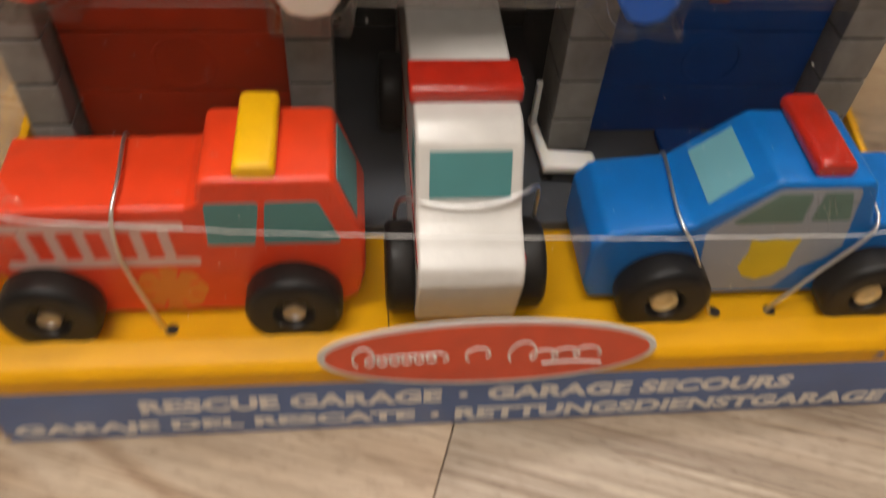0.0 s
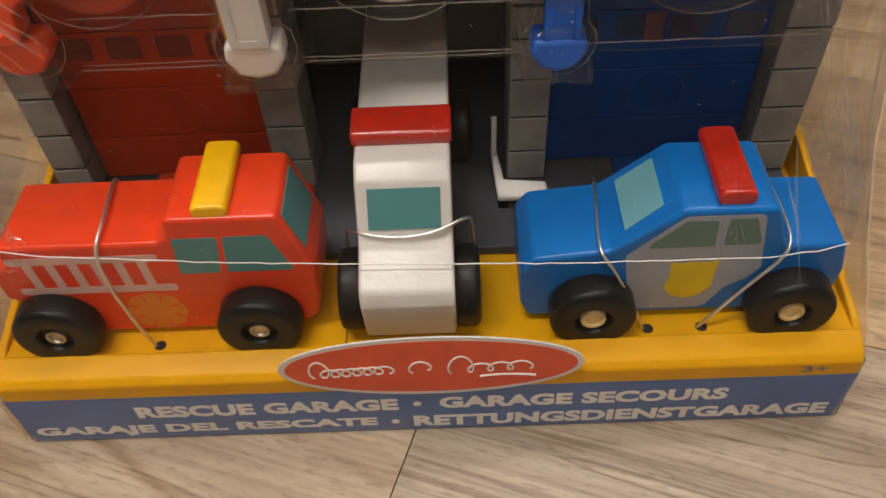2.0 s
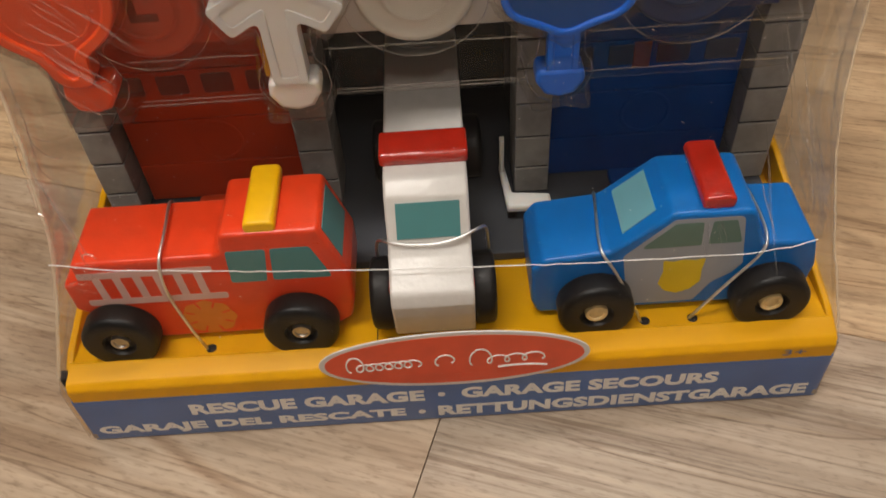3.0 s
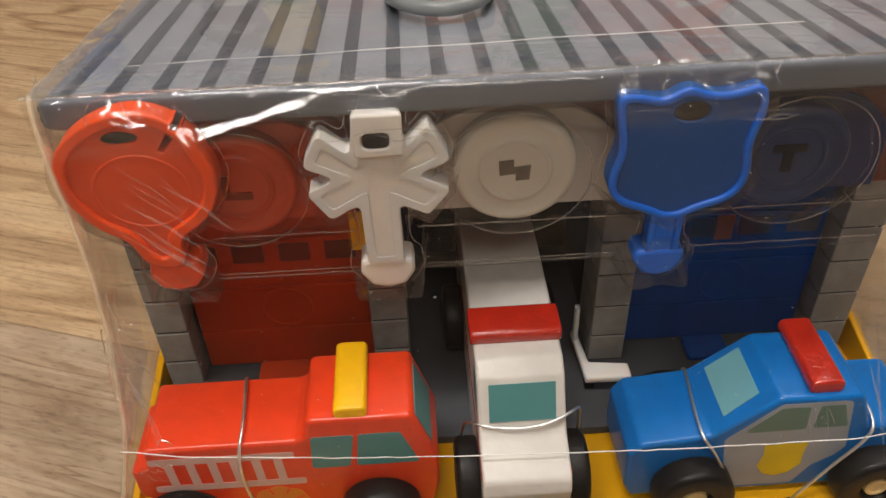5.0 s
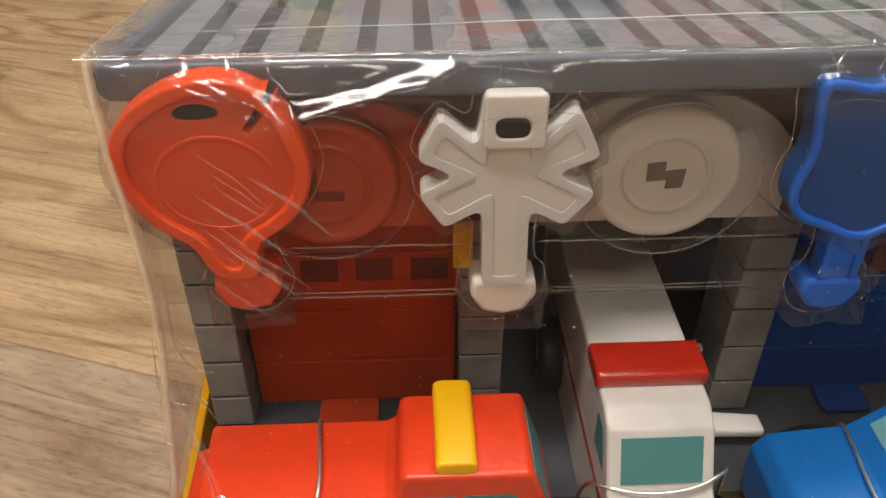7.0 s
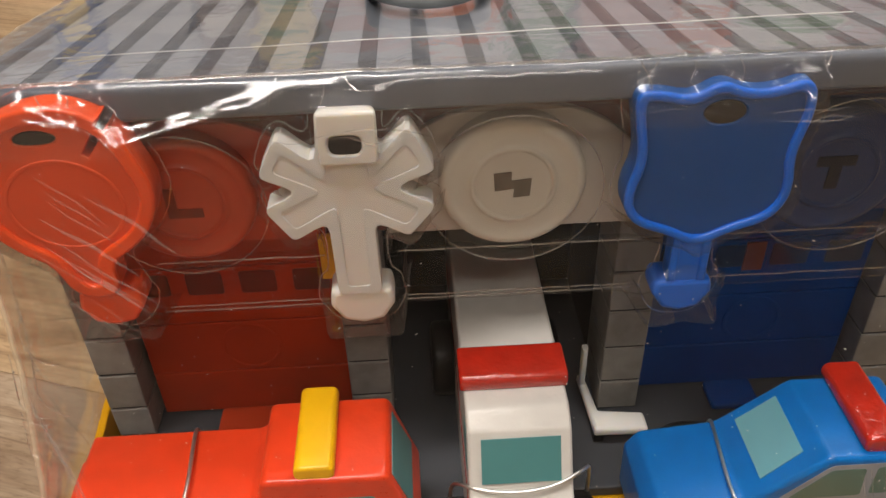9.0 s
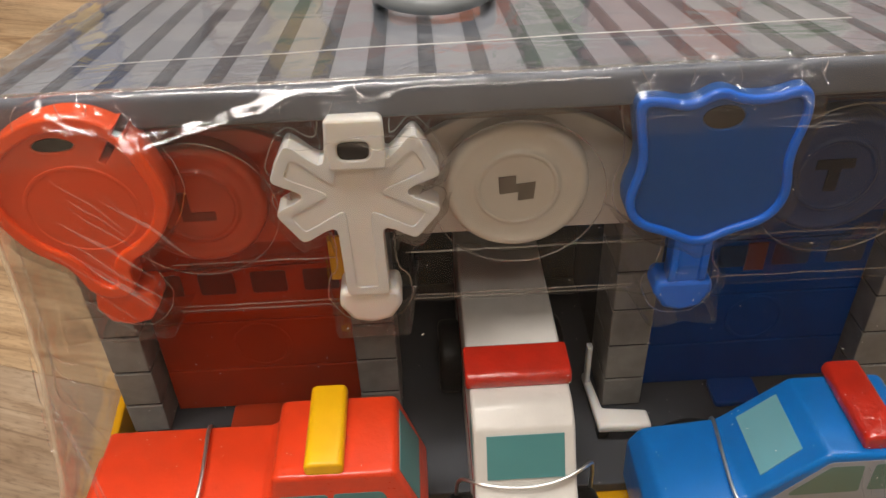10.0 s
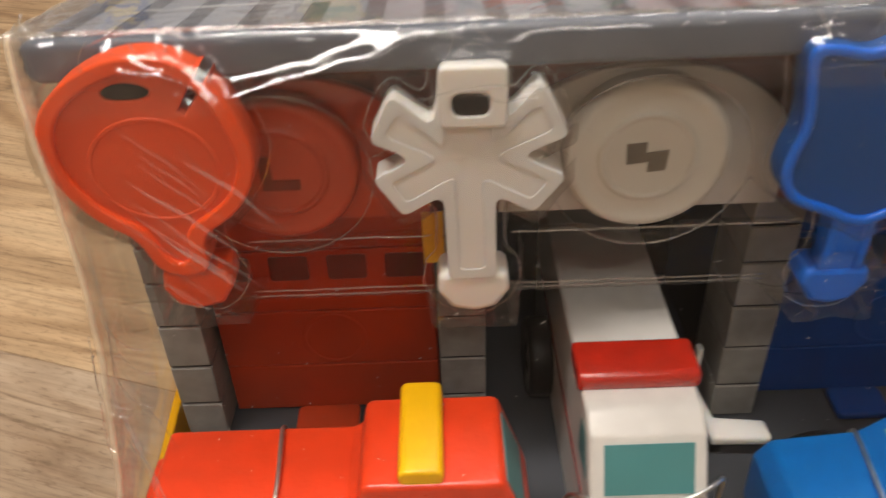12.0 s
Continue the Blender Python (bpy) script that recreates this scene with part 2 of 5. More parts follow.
BASE_GREY = coat("grey_garage_floor", (0.055, 0.060, 0.070), 0.5, 50, 600, 0.12, 0.2, spec=0.3)
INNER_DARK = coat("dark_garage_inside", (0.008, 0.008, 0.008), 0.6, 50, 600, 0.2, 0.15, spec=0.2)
DOOR_RED = coat("red_garage_door", (0.48, 0.038, 0.005), 0.42, 40, 500, 0.16, 0.15, clear=0.0, spec=0.25)
DOOR_BLUE = coat("blue_garage_door", (0.0, 0.046, 0.23), 0.45, 40, 500, 0.14, 0.15, clear=0.0, spec=0.12)
DOOR_GLASS = coat("dark_door_window_print", (0.15, 0.018, 0.008), 0.35, 60, 600, 0.15, 0.1)
DOOR_GLASS_BLUE = coat("dark_blue_window_print", (0.010, 0.022, 0.055), 0.35, 60, 600, 0.15, 0.1)
MAROON = coat("maroon_fascia_board", (0.16, 0.042, 0.028), 0.45, 60, 600, 0.16, 0.15)
SIGN_RED = coat("red_sign_plate", (0.55, 0.052, 0.010), 0.36, 60, 600, 0.1, 0.1)
SIGN_WHITE = coat("white_sign_plate", (0.64, 0.61, 0.57), 0.4, 60, 600, 0.06, 0.1)
SIGN_BLUE = coat("blue_sign_plate", (0.012, 0.028, 0.12), 0.4, 60, 600, 0.1, 0.1)
LOCK_RED = coat("red_plastic_lock", (0.56, 0.068, 0.020), 0.38, 60, 800, 0.06, 0.08)
LOCK_WHITE = coat("white_plastic_lock", (0.72, 0.69, 0.62), 0.38, 60, 800, 0.05, 0.08)
LOCK_BLUE = coat("blue_plastic_lock", (0.010, 0.034, 0.12), 0.38, 60, 800, 0.06, 0.08)
KEY_RED = coat("red_plastic_key", (0.88, 0.085, 0.008), 0.30, 60, 800, 0.06, 0.10, clear=0.2)
KEY_WHITE = coat("white_plastic_key", (0.82, 0.79, 0.75), 0.65, 60, 800, 0.04, 0.06, soft=0.6, spec=0.25)
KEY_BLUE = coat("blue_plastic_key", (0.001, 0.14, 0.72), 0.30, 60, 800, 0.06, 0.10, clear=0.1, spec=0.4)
# Blue and red key faces: matt rim plastic with shade put into the colour.
KEY_BLUE_SHADED = coat("matt_shaded_blue_key_field", (0.001, 0.075, 0.30), 0.5, 60, 800, 0.05, 0.08, spec=0.3)
KEY_RED_SHADED = coat("matt_shaded_red_key_field", (0.76, 0.080, 0.014), 0.5, 60, 800, 0.05, 0.08)
KEY_WHITE_FIELD = coat("matt_white_key_field", (0.80, 0.77, 0.73), 0.65, 60, 800, 0.04, 0.06, soft=0.6, spec=0.25)
ROOF_GREY = coat("grey_roof_paint", (0.125, 0.142, 0.175), 0.34, 45, 600, 0.10, 0.12, clear=0.2)
ROOF_TOP = coat("pale_grey_roof_paint", (0.25, 0.262, 0.29), 0.36, 45, 600, 0.08, 0.12, clear=0.2)
ROOF_STRIPE = coat("dark_roof_groove", (0.034, 0.039, 0.054), 0.4, 45, 600, 0.14, 0.12)
HANDLE_GREY = coat("grey_plastic_handle", (0.22, 0.24, 0.25), 0.3, 60, 700, 0.08, 0.1)
FILM = film_material("shrink_wrap_film", (0.985, 0.98, 0.97), 0.07, 1.24, 0.40, 1.0, 0.22, 1.2, 0.0, 0.24, 0.002)
FILM_SIDE = film_material("stretched_side_film", (0.985, 0.98, 0.97), 0.12, 1.32, 0.30, 1.0, 0.22, 1.2, 0.0, 0.28, 0.26, (0.84, 0.76, 0.62))
FILM_EDGE = film_material("taut_film_edge", (0.985, 0.98, 0.97), 0.09, 1.40, 0.10, 1.0, 0.22, 1.2, 0.01, 0.28, 0.01)
FILM_FOLD = film_material("doubled_film_fold", (0.97, 0.95, 0.92), 0.22, 1.35, 0.30, 1.0, 0.22, 1.2, 0.02, 0.25, 0.26, (0.80, 0.68, 0.50))
# Bluish milk puts the roof's reflected haze into the film's colour.
FILM_TOP = film_material("shrink_wrap_film_top", (0.95, 0.95, 0.96), 0.06, 1.45, 0.24, 0.5, 1.0, 1.0, 0.02, 0.38, 0.06, (0.66, 0.73, 0.84))
BLISTER = film_material("clear_blister_plastic", (0.91, 0.90, 0.88), 0.09, 1.28, 0.15, 1.0, 1.0, 0.5, 0.0, 0.26, 0.012)
CLEAR_EDGE = film_material("clear_plastic_edge", (0.93, 0.92, 0.90), 0.16, 1.45, 0.4, 1.0, 1.0, 0.5, 0.17, 0.5)
CREASE = film_material("creased_film", (0.97, 0.965, 0.96), 0.30, 1.15, 0.4, 1.0, 1.0, 0.5, 0.0, 0.2, 0.05)
DUST = coat("pale_dust", (0.75, 0.72, 0.68), 0.7)
FILM_SEAM = coat("white_film_weld", (0.80, 0.79, 0.77), 0.3, 200, 2000, 0.05, 0.1)
LAMP_PANEL = coat("lamp_housing", (0.7, 0.7, 0.7), 0.5)
GLOW, _nt, _b = material("lamp_diffuser")
_b.inputs["Emission Color"].default_value = (*LAMP_COLOUR, 1)
_b.inputs["Emission Strength"].default_value = 7.0


# ---- builders (sizes in millimetres) ----
MM = 0.001
AXES = {
    "y": Matrix(((1, 0, 0, 0), (0, 0, -1, 0), (0, 1, 0, 0), (0, 0, 0, 1))),
    "x": Matrix(((0, 0, 1, 0), (1, 0, 0, 0), (0, 1, 0, 0), (0, 0, 0, 1))),
    "z": Matrix.Identity(4),
}


def thing(name, x, y, z, label, category, group="", kind=""):
    ob = new(name)
    ob.empty_display_size = 0.01
    ob.matrix_basis = pose(x * MM, y * MM, z * MM)
    return tagged(ob, label, category, group, kind)


def link_mesh(name, me, mat, parent=None, label=""):
    me.materials.clear()
    me.materials.append(mat)
    for p in me.polygons:
        p.use_smooth = True
    me.set_sharp_from_angle(angle=radians(38))
    ob = new(name, me)
    if parent is not None:
        world_m = Matrix.Identity(4)
        p = parent
        while p is not None:
            world_m = p.matrix_basis @ world_m if p.parent is None else p.matrix_parent_inverse @ p.matrix_basis @ world_m
            p = p.parent
        ob.parent = parent
        ob.matrix_parent_inverse = world_m.inverted()
    if label:
        tagged(ob, label)
    return ob


def part(name, bm, mat, parent, label=""):
    me = bpy.data.meshes.new(name)
    bmesh.ops.recalc_face_normals(bm, faces=bm.faces)
    bm.to_mesh(me)
    bm.free()
    return link_mesh(name, me, mat, parent, label)


def curve_mesh(cu, m):
    ob = bpy.data.objects.new("shape", cu)
    scene.collection.objects.link(ob)
    dg = bpy.context.evaluated_depsgraph_get()
    me = bpy.data.meshes.new_from_object(ob.evaluated_get(dg))
    bpy.data.objects.remove(ob)
    me.transform(m)
    return me


def rounded(points, r, n=4):
    """Fillet every corner of a closed outline; r: one radius, or one a corner."""
    out = []
    k = len(points)
    for i, p in enumerate(points):
        p = Vector(p)
        a, b = Vector(points[i - 1]) - p, Vector(points[(i + 1) % k]) - p
        ri = r[i] if isinstance(r, (list, tuple)) else r
        la, lb = a.length, b.length
        if ri <= 0 or la < 1e-6 or lb < 1e-6:
            out.append(tuple(p))
            continue
        ang = a.angle(b)
        if ang > 3.05:
            out.append(tuple(p))
            continue
        dcut = min(ri / math.tan(ang / 2), la * 0.45, lb * 0.45)
        s, e = p + a.normalized() * dcut, p + b.normalized() * dcut
        for j in range(n + 1):
            t = j / n
            out.append(tuple(s * (1 - t) ** 2 + p * 2 * t * (1 - t) + e * t * t))
    return out


def inset(points, w):
    """The outline moved inwards by w."""
    area = sum(points[i - 1][0] * p[1] - p[0] * points[i - 1][1] for i, p in enumerate(points))
    s = 1 if area > 0 else -1
    out = []
    k = len(points)
    for i, p in enumerate(points):
        p = Vector(p)
        d1 = (p - Vector(points[i - 1]))
        d2 = (Vector(points[(i + 1) % k]) - p)
        if d1.length < 1e-6 or d2.length < 1e-6:
            continue
        d1.normalize()
        d2.normalize()
        n1, n2 = Vector((-d1.y, d1.x)) * s, Vector((-d2.y, d2.x)) * s
        n = n1 + n2
        if n.length < 1e-4:
            continue
        n.normalize()
        out.append(tuple(p + n * w / max(0.5, n.dot(n1))))
    return out


def ellipse(cx, cz, rx, rz=None, n=40):
    rz = rx if rz is None else rz
    return [(cx + rx * math.cos(2 * math.pi * i / n), cz + rz * math.sin(2 * math.pi * i / n)) for i in range(n)]


def rect(x0, x1, z0, z1, r=0.0):
    pts = [(x0, z0), (x1, z0), (x1, z1), (x0, z1)]
    return rounded(pts, r) if r else pts


def plate_mesh(outlines, a, b, bevel=0.0, axis="y", res=2):
    """Outlines (the later ones are holes) drawn out from a to b along an axis, with rounded edges."""
    cu = bpy.data.curves.new("outline", "CURVE")
    cu.dimensions, cu.fill_mode = "2D", "BOTH"
    for pts in outlines:
        sp = cu.splines.new("POLY")
        sp.points.add(len(pts) - 1)
        for q, (x, z) in zip(sp.points, pts):
            q.co = (x * MM, z * MM, 0, 1)
        sp.use_cyclic_u = True
    half = abs(b - a) / 2
    bevel = min(bevel, half * 0.98)
    cu.extrude = (half - bevel) * MM
    cu.bevel_depth, cu.bevel_resolution, cu.offset = bevel * MM, res, -bevel * MM
    mid = (a + b) / 2 * MM
    shift = {"y": (0, mid, 0), "x": (mid, 0, 0), "z": (0, 0, mid)}[axis]
    me = curve_mesh(cu, Matrix.Translation(shift) @ AXES[axis])
    bpy.data.curves.remove(cu)
    return me


def plate(name, outlines, a, b, mat, parent=None, bevel=0.0, axis="y", label="", res=2):
    if not isinstance(outlines[0][0], (tuple, list)):
        outlines = [outlines]
    return link_mesh(name, plate_mesh(outlines, a, b, bevel, axis, res), mat, parent, label)


def block(name, x0, x1, y0, y1, z0, z1, mat, parent=None, bevel=0.0, label="", r=0.0):
    return plate(name, [rect(x0, x1, z0, z1, r)], y0, y1, mat, parent, bevel, "y", label)


def tube(name, points, radius, mat, parent=None, label="", res=3, smooth=True, taper=False):
    cu = bpy.data.curves.new("line", "CURVE")
    cu.dimensions = "3D"
    sp = cu.splines.new("NURBS" if smooth else "POLY")
    sp.points.add(len(points) - 1)
    for q, p in zip(sp.points, points):
        q.co = (p[0] * MM, p[1] * MM, p[2] * MM, 1)
    if taper:
        for i, q in enumerate(sp.points):
            q.radius = max(0.04, math.sin(math.pi * i / (len(points) - 1)))
    if smooth:
        sp.use_endpoint_u, sp.order_u = True, min(4, len(points))
        cu.resolution_u = 6
    cu.bevel_depth, cu.bevel_resolution, cu.use_fill_caps = radius * MM, res, True
    me = curve_mesh(cu, Matrix.Identity(4))
    bpy.data.curves.remove(cu)
    return link_mesh(name, me, mat, parent, label)


def lathe(name, profile, centre, axis, mat, parent=None, label="", n=40):
    """A profile of (radius, along) pairs turned about an axis through centre."""
    bm = bmesh.new()
    rings = []
    for r, a in profile:
        ring = []
        for i in range(n):
            c, s = r * math.cos(2 * math.pi * i / n), r * math.sin(2 * math.pi * i / n)
            v = {"y": (c, a, s), "x": (a, c, s), "z": (c, s, a)}[axis]
            ring.append(bm.verts.new([(centre[k] + v[k]) * MM for k in range(3)]))
        rings.append(ring)
    for u, v in zip(rings, rings[1:]):
        for i in range(n):
            bm.faces.new((u[i], u[(i + 1) % n], v[(i + 1) % n], v[i]))
    for ring in (rings[0], rings[-1]):
        bm.faces.new(ring)
    return part(name, bm, mat, parent, label)


def lettering(name, words, x0, x1, z0, z1, y, mat, parent, bold=0.0, label=""):
    """Printed words that fill a box on an upright face."""
    cu = bpy.data.curves.new("words", "FONT")
    cu.body, cu.size, cu.extrude, cu.offset, cu.resolution_u = words, 1.0, 0.004, bold, 3
    cu.space_character = 1.02
    me = curve_mesh(cu, Matrix.Identity(4))
    bpy.data.curves.remove(cu)
    xs = [v.co.x for v in me.vertices]
    ys = [v.co.y for v in me.vertices]
    sx, sy = (x1 - x0) / (max(xs) - min(xs)), (z1 - z0) / (max(ys) - min(ys))
    for v in me.vertices:
        v.co = Vector(((x0 + (v.co.x - min(xs)) * sx) * MM, (y - 8 * v.co.z) * MM, (z0 + (v.co.y - min(ys)) * sy) * MM))
    return link_mesh(name, me, mat, parent, label)


# ---- the room ----
GRAIN_TURN = -19.0
floor = thing("floor", 0, 0, 0, "pale wood-look plank floor with dark grain and knots", "floor", kind="structure")
bm = bmesh.new()
bmesh.ops.create_grid(bm, x_segments=1, y_segments=1, size=2.39)
bmesh.ops.translate(bm, verts=bm.verts, vec=(0, 0, -0.0022))
part("subfloor", bm, JOINT_DARK, floor)

PLANK_W, PLANK_L = 226.0, 1220.0


def plank_mesh(mat):
    me = plate_mesh([rect(-PLANK_L / 2 + 0.2, PLANK_L / 2 - 0.2, -PLANK_W / 2 + 0.2, PLANK_W / 2 - 0.2)], -2.0, 0.0, 0.35, "z", 1)
    me.materials.append(mat)
    return me


BOARDS = {m: plank_mesh(m) for m in (BOARD, BOARD_GOLD, BOARD_GREY)}
turn = pose(0, 0, 0, 0, 0, GRAIN_TURN)
ROOM = 2300.0


def clip_square(pts, half):
    """The part of an outline inside the room's square."""
    for ax, sg in ((0, 1), (0, -1), (1, 1), (1, -1)):
        out = []
        for i, b in enumerate(pts):
            a = pts[i - 1]
            da, db = half - sg * a[ax], half - sg * b[ax]
            if (da >= 0) != (db >= 0):
                t = da / (da - db)
                out.append((a[0] + (b[0] - a[0]) * t, a[1] + (b[1] - a[1]) * t))
            if db >= 0:
                out.append(b)
        pts = out
        if len(pts) < 3:
            return []
    return pts


for row in range(-15, 16):
    v = -26.0 + row * PLANK_W
    start = -4.0 if row == 0 else (row * 437.0) % PLANK_L
    for k in (-4, -3, -2, -1, 0, 1, 2, 3):
        u = start + (k + 0.5) * PLANK_L
        m = turn @ Matrix.Translation((u * MM, v * MM, 0)) @ pose(0, 0, 0, 0, 0, 0 if (row + k) % 2 else 180)
        corners = [(m @ Vector((a * (PLANK_L / 2 - 0.2) * MM, b * (PLANK_W / 2 - 0.2) * MM, 0))).to_2d() / MM for a, b in ((-1, -1), (1, -1), (1, 1), (-1, 1))]
        whole = all(max(abs(c[0]), abs(c[1])) < ROOM for c in corners)
        wood = BOARD_GOLD if row > 0 else BOARD if (row + k) % 2 else BOARD_GREY
        me = BOARDS[wood]
        if not whole:
            cut = clip_square([tuple(c) for c in corners], ROOM - 1)
            if not cut:
                continue
            inv = m.inverted()
            cut = [tuple((inv @ Vector((x * MM, y * MM, 0))).to_2d() / MM) for x, y in cut]
            me = plate_mesh([cut], -2.0, 0.0, 0.0, "z", 1)
            me.materials.append(wood)
        p = new("plank", me)
        p.parent = floor
        p.matrix_basis = m

for name, x0, x1, y0, y1 in (("wall_north", -ROOM, ROOM, ROOM, ROOM + 100), ("wall_south", -ROOM, ROOM, -ROOM - 100, -ROOM),
                             ("wall_east", ROOM, ROOM + 100, -ROOM, ROOM), ("wall_west", -ROOM - 100, -ROOM, -ROOM, ROOM)):
    w = plate(name, [rect(x0, x1, y0, y1)], 0, 2400, WALLPAINT, axis="z")
    tagged(w, "plain beige painted room wall", "wall", kind="structure")
c = plate("ceiling", [rect(-ROOM - 100, ROOM + 100, -ROOM - 100, ROOM + 100)], 2401, 2480, CEILPAINT, axis="z")
tagged(c, "plain off-white painted ceiling", "ceiling", kind="structure")
for lx, ly, lz, watts in LAMPS:
    t = thing("ceiling_light", lx * 1000, ly * 1000, 2400, "flat rectangular ceiling light with warm diffuser", "lamp", "ceiling lights")
    X, Y = lx * 1000, ly * 1000
    plate("housing", [rect(X - 615, X + 615, Y - 165, Y + 165, 8), rect(X - 601, X + 601, Y - 151, Y + 151)], 2384, 2400, LAMP_PANEL, t, 2, "z")
    plate("diffuser", [rect(X - 600, X + 600, Y - 150, Y + 150)], 2390, 2398, GLOW, t, 0, "z", "glowing warm diffuser")


# ---- the shop shelf across the aisle, seen only in the film's gloss ----
SHELF_PAINT = coat("cream_shelf_paint", (0.60, 0.57, 0.51), 0.5, 20, 300, 0.06, 0.1)
shelf = thing("shop_shelf", 0, 1250, 0, "cream metal shop shelf stocked with coloured boxes", "shelf")
SHELF_Z = (110, 520, 930, 1340)
block("back_panel", -1500, 1500, 1440, 1452, 20, 1790, SHELF_PAINT, shelf, 1.0)
block("plinth", -1500, 1500, 1080, 1438, 0.5, 80, SHELF_PAINT, shelf, 2.0)
for z in SHELF_Z:
    block("shelf_board", -1500, 1500, 1065, 1438, z - 28, z, SHELF_PAINT, shelf, 3.0)
for x in (-1512, 0, 1512):
    block("upright", x - 11, x + 11, 1405, 1438, 0.5, 1800, SHELF_PAINT, shelf, 2.0)
BOX_PAINTS = {
    "yellow": coat("yellow_box_print", (0.60, 0.47, 0.16), 0.4, 9, 60, 0.35, 0.05),
    "pink": coat("pink_box_print", (0.44, 0.27, 0.25), 0.4, 9, 60, 0.35, 0.05),
    "orange": coat("orange_box_print", (0.62, 0.20, 0.09), 0.4, 9, 60, 0.30, 0.05),
    "green": coat("green_box_print", (0.12, 0.24, 0.08), 0.4, 9, 60, 0.40, 0.05),
    "blue": coat("blue_box_print", (0.05, 0.09, 0.26), 0.4, 9, 60, 0.40, 0.05),
    "grey": coat("grey_box_print", (0.36, 0.37, 0.38), 0.4, 9, 60, 0.30, 0.05),
    "brown": coat("brown_box_card", (0.20, 0.13, 0.08), 0.6, 9, 60, 0.30, 0.05),
    "white": coat("white_box_print", (0.55, 0.53, 0.50), 0.4, 9, 60, 0.20, 0.05),
}


def stock_box(x0, x1, z0, high, colour, second):
    """A carton with a printed panel on its front."""
    b = thing("product_box", (x0 + x1) / 2, 1180, z0, colour + " cardboard product box standing on the shop shelf", "box", "boxes on the shop shelf")
    y0 = 1085 + (x1 * 7) % 23
    block("carton", x0, x1, y0, y0 + 190, z0 + 0.3, z0 + high, BOX_PAINTS[colour], b, 2.0)
    block("front_print", x0 + 8, x1 - 8, y0 - 0.4, y0 + 0.5, z0 + high * 0.30, z0 + high * 0.62, BOX_PAINTS[second], b, 0.1)


LOW_ROW = (("brown", 150), ("grey", 130), ("blue", 110), ("brown", 150), ("grey", 90), ("blue", 60), ("grey", 130), ("brown", 80), ("yellow", 78), ("grey", 140), ("white", 130),
           ("green", 95), ("pink", 130), ("orange", 90), ("white", 150), ("pink", 120), ("white", 140), ("green", 120), ("grey", 150), ("blue", 130))
rng = random.Random(8)
x = -1190.0
for (colour, wide_mm), (other, _) in zip(LOW_ROW, LOW_ROW[3:] + LOW_ROW[:3]):
    stock_box(x, x + wide_mm, SHELF_Z[0], rng.uniform(250, 350), colour, other)
    x += wide_mm + rng.uniform(2, 9)
for z in SHELF_Z[1:3]:
    x = -1300.0
    while x < 1150:
        wide_mm = rng.uniform(110, 240)
        colour, other = rng.sample(sorted(BOX_PAINTS), 2)
        stock_box(x, x + wide_mm, z, rng.uniform(200, 340), colour, other)
        x += wide_mm + rng.uniform(3, 30)


# ---- the cardboard tray ----
tray = thing("display_tray", 0, 75, 0, "yellow and blue printed cardboard display tray", "box")
# front panel, lower blue and upper yellow, then the rounded fold into the deck
plate("blue_front", rounded([(0.0, 0.4), (3.0, 0.4), (3.0, 30.0), (0.0, 30.0)], [0.8, 0, 0, 0]), -152, 152, BLUE_CARD, tray, 0, "x", "blue printed front band")
front_top = rounded([(-0.05, 30.0), (3.0, 30.0), (3.0, 36.0), (12.0, 36.0), (12.0, 40.2), (10.6, 42.2), (2.2, 39.6), (-0.05, 37.0)], [0, 0, 0, 0, 0.6, 1.3, 3.2, 3.0], 6)
plate("yellow_front", front_top, -151, 151, YELLOW_CARD, tray, 0, "x", "yellow folded front edge")
plate("deck", [rect(-151, 151, 12.0, 200)], 37.6, 40.2, YELLOW_CARD, tray, 0, "z", "glossy yellow deck")
for x0, x1, s in ((-153.2, -150.2, -1), (150.2, 153.2, 1)):
    side = [(1.0, 0.4), (200, 0.4), (200, 57.0), (112, 58.5), (92, 57.0), (16, 42.4), (3.0, 36.0)]
    plate("side_panel", rounded(side, [0.5, 0.5, 2, 4, 6, 6, 3]), x0, x1, YELLOW_CARD, tray, 0.7, "x", "yellow side panel")
    plate("card_edge", rounded([(-0.2, 2), (1.2, 2), (4.2, 35), (2.0, 37)], 0.4), x0 + 0.5, x1 - 0.5, BARE_CARD, tray, 0.1, "x", "bare brown card edge")
    # The near-black block paints the shade in the open card corner.
    if s < 0:
        plate("corner_slot", rounded([(4.0, 33.5), (9.0, 36.5), (8.0, 41.9), (4.0, 40.5)], 1.0), x0 - 0.3 if s < 0 else x0 + 0.6, x1 + 0.3 if s > 0 else x1 - 0.6, SHADE_FILL, tray, 0.1, "x", "near-black block at the folded corner, gap shade in its colour")
# Dark discs and lines on the uncut deck paint the shade of its openings.
for hx, hy in ((-95, 15.0), (79, 15.0), (98, 15.0)):
    lathe("wire_hole", [(0.01, 0.15), (1.7, 0.15), (2.1, 0.02), (2.1, -0.3)], (hx, hy, 40.2), "z", SHADE_FILL, tray, "disc for a punched hole, shade in its colour", 20)
tube("deck_slit", [(-28, 13, 40.25), (-28, 30, 40.25), (-28.2, 51, 40.25)], 0.22, SHADE_FILL, tray, "thin line for a deck slit, shade in its colour")
tube("deck_slit", [(-149, 46, 40.25), (-149, 150, 40.25)], 0.2, SHADE_FILL, tray)
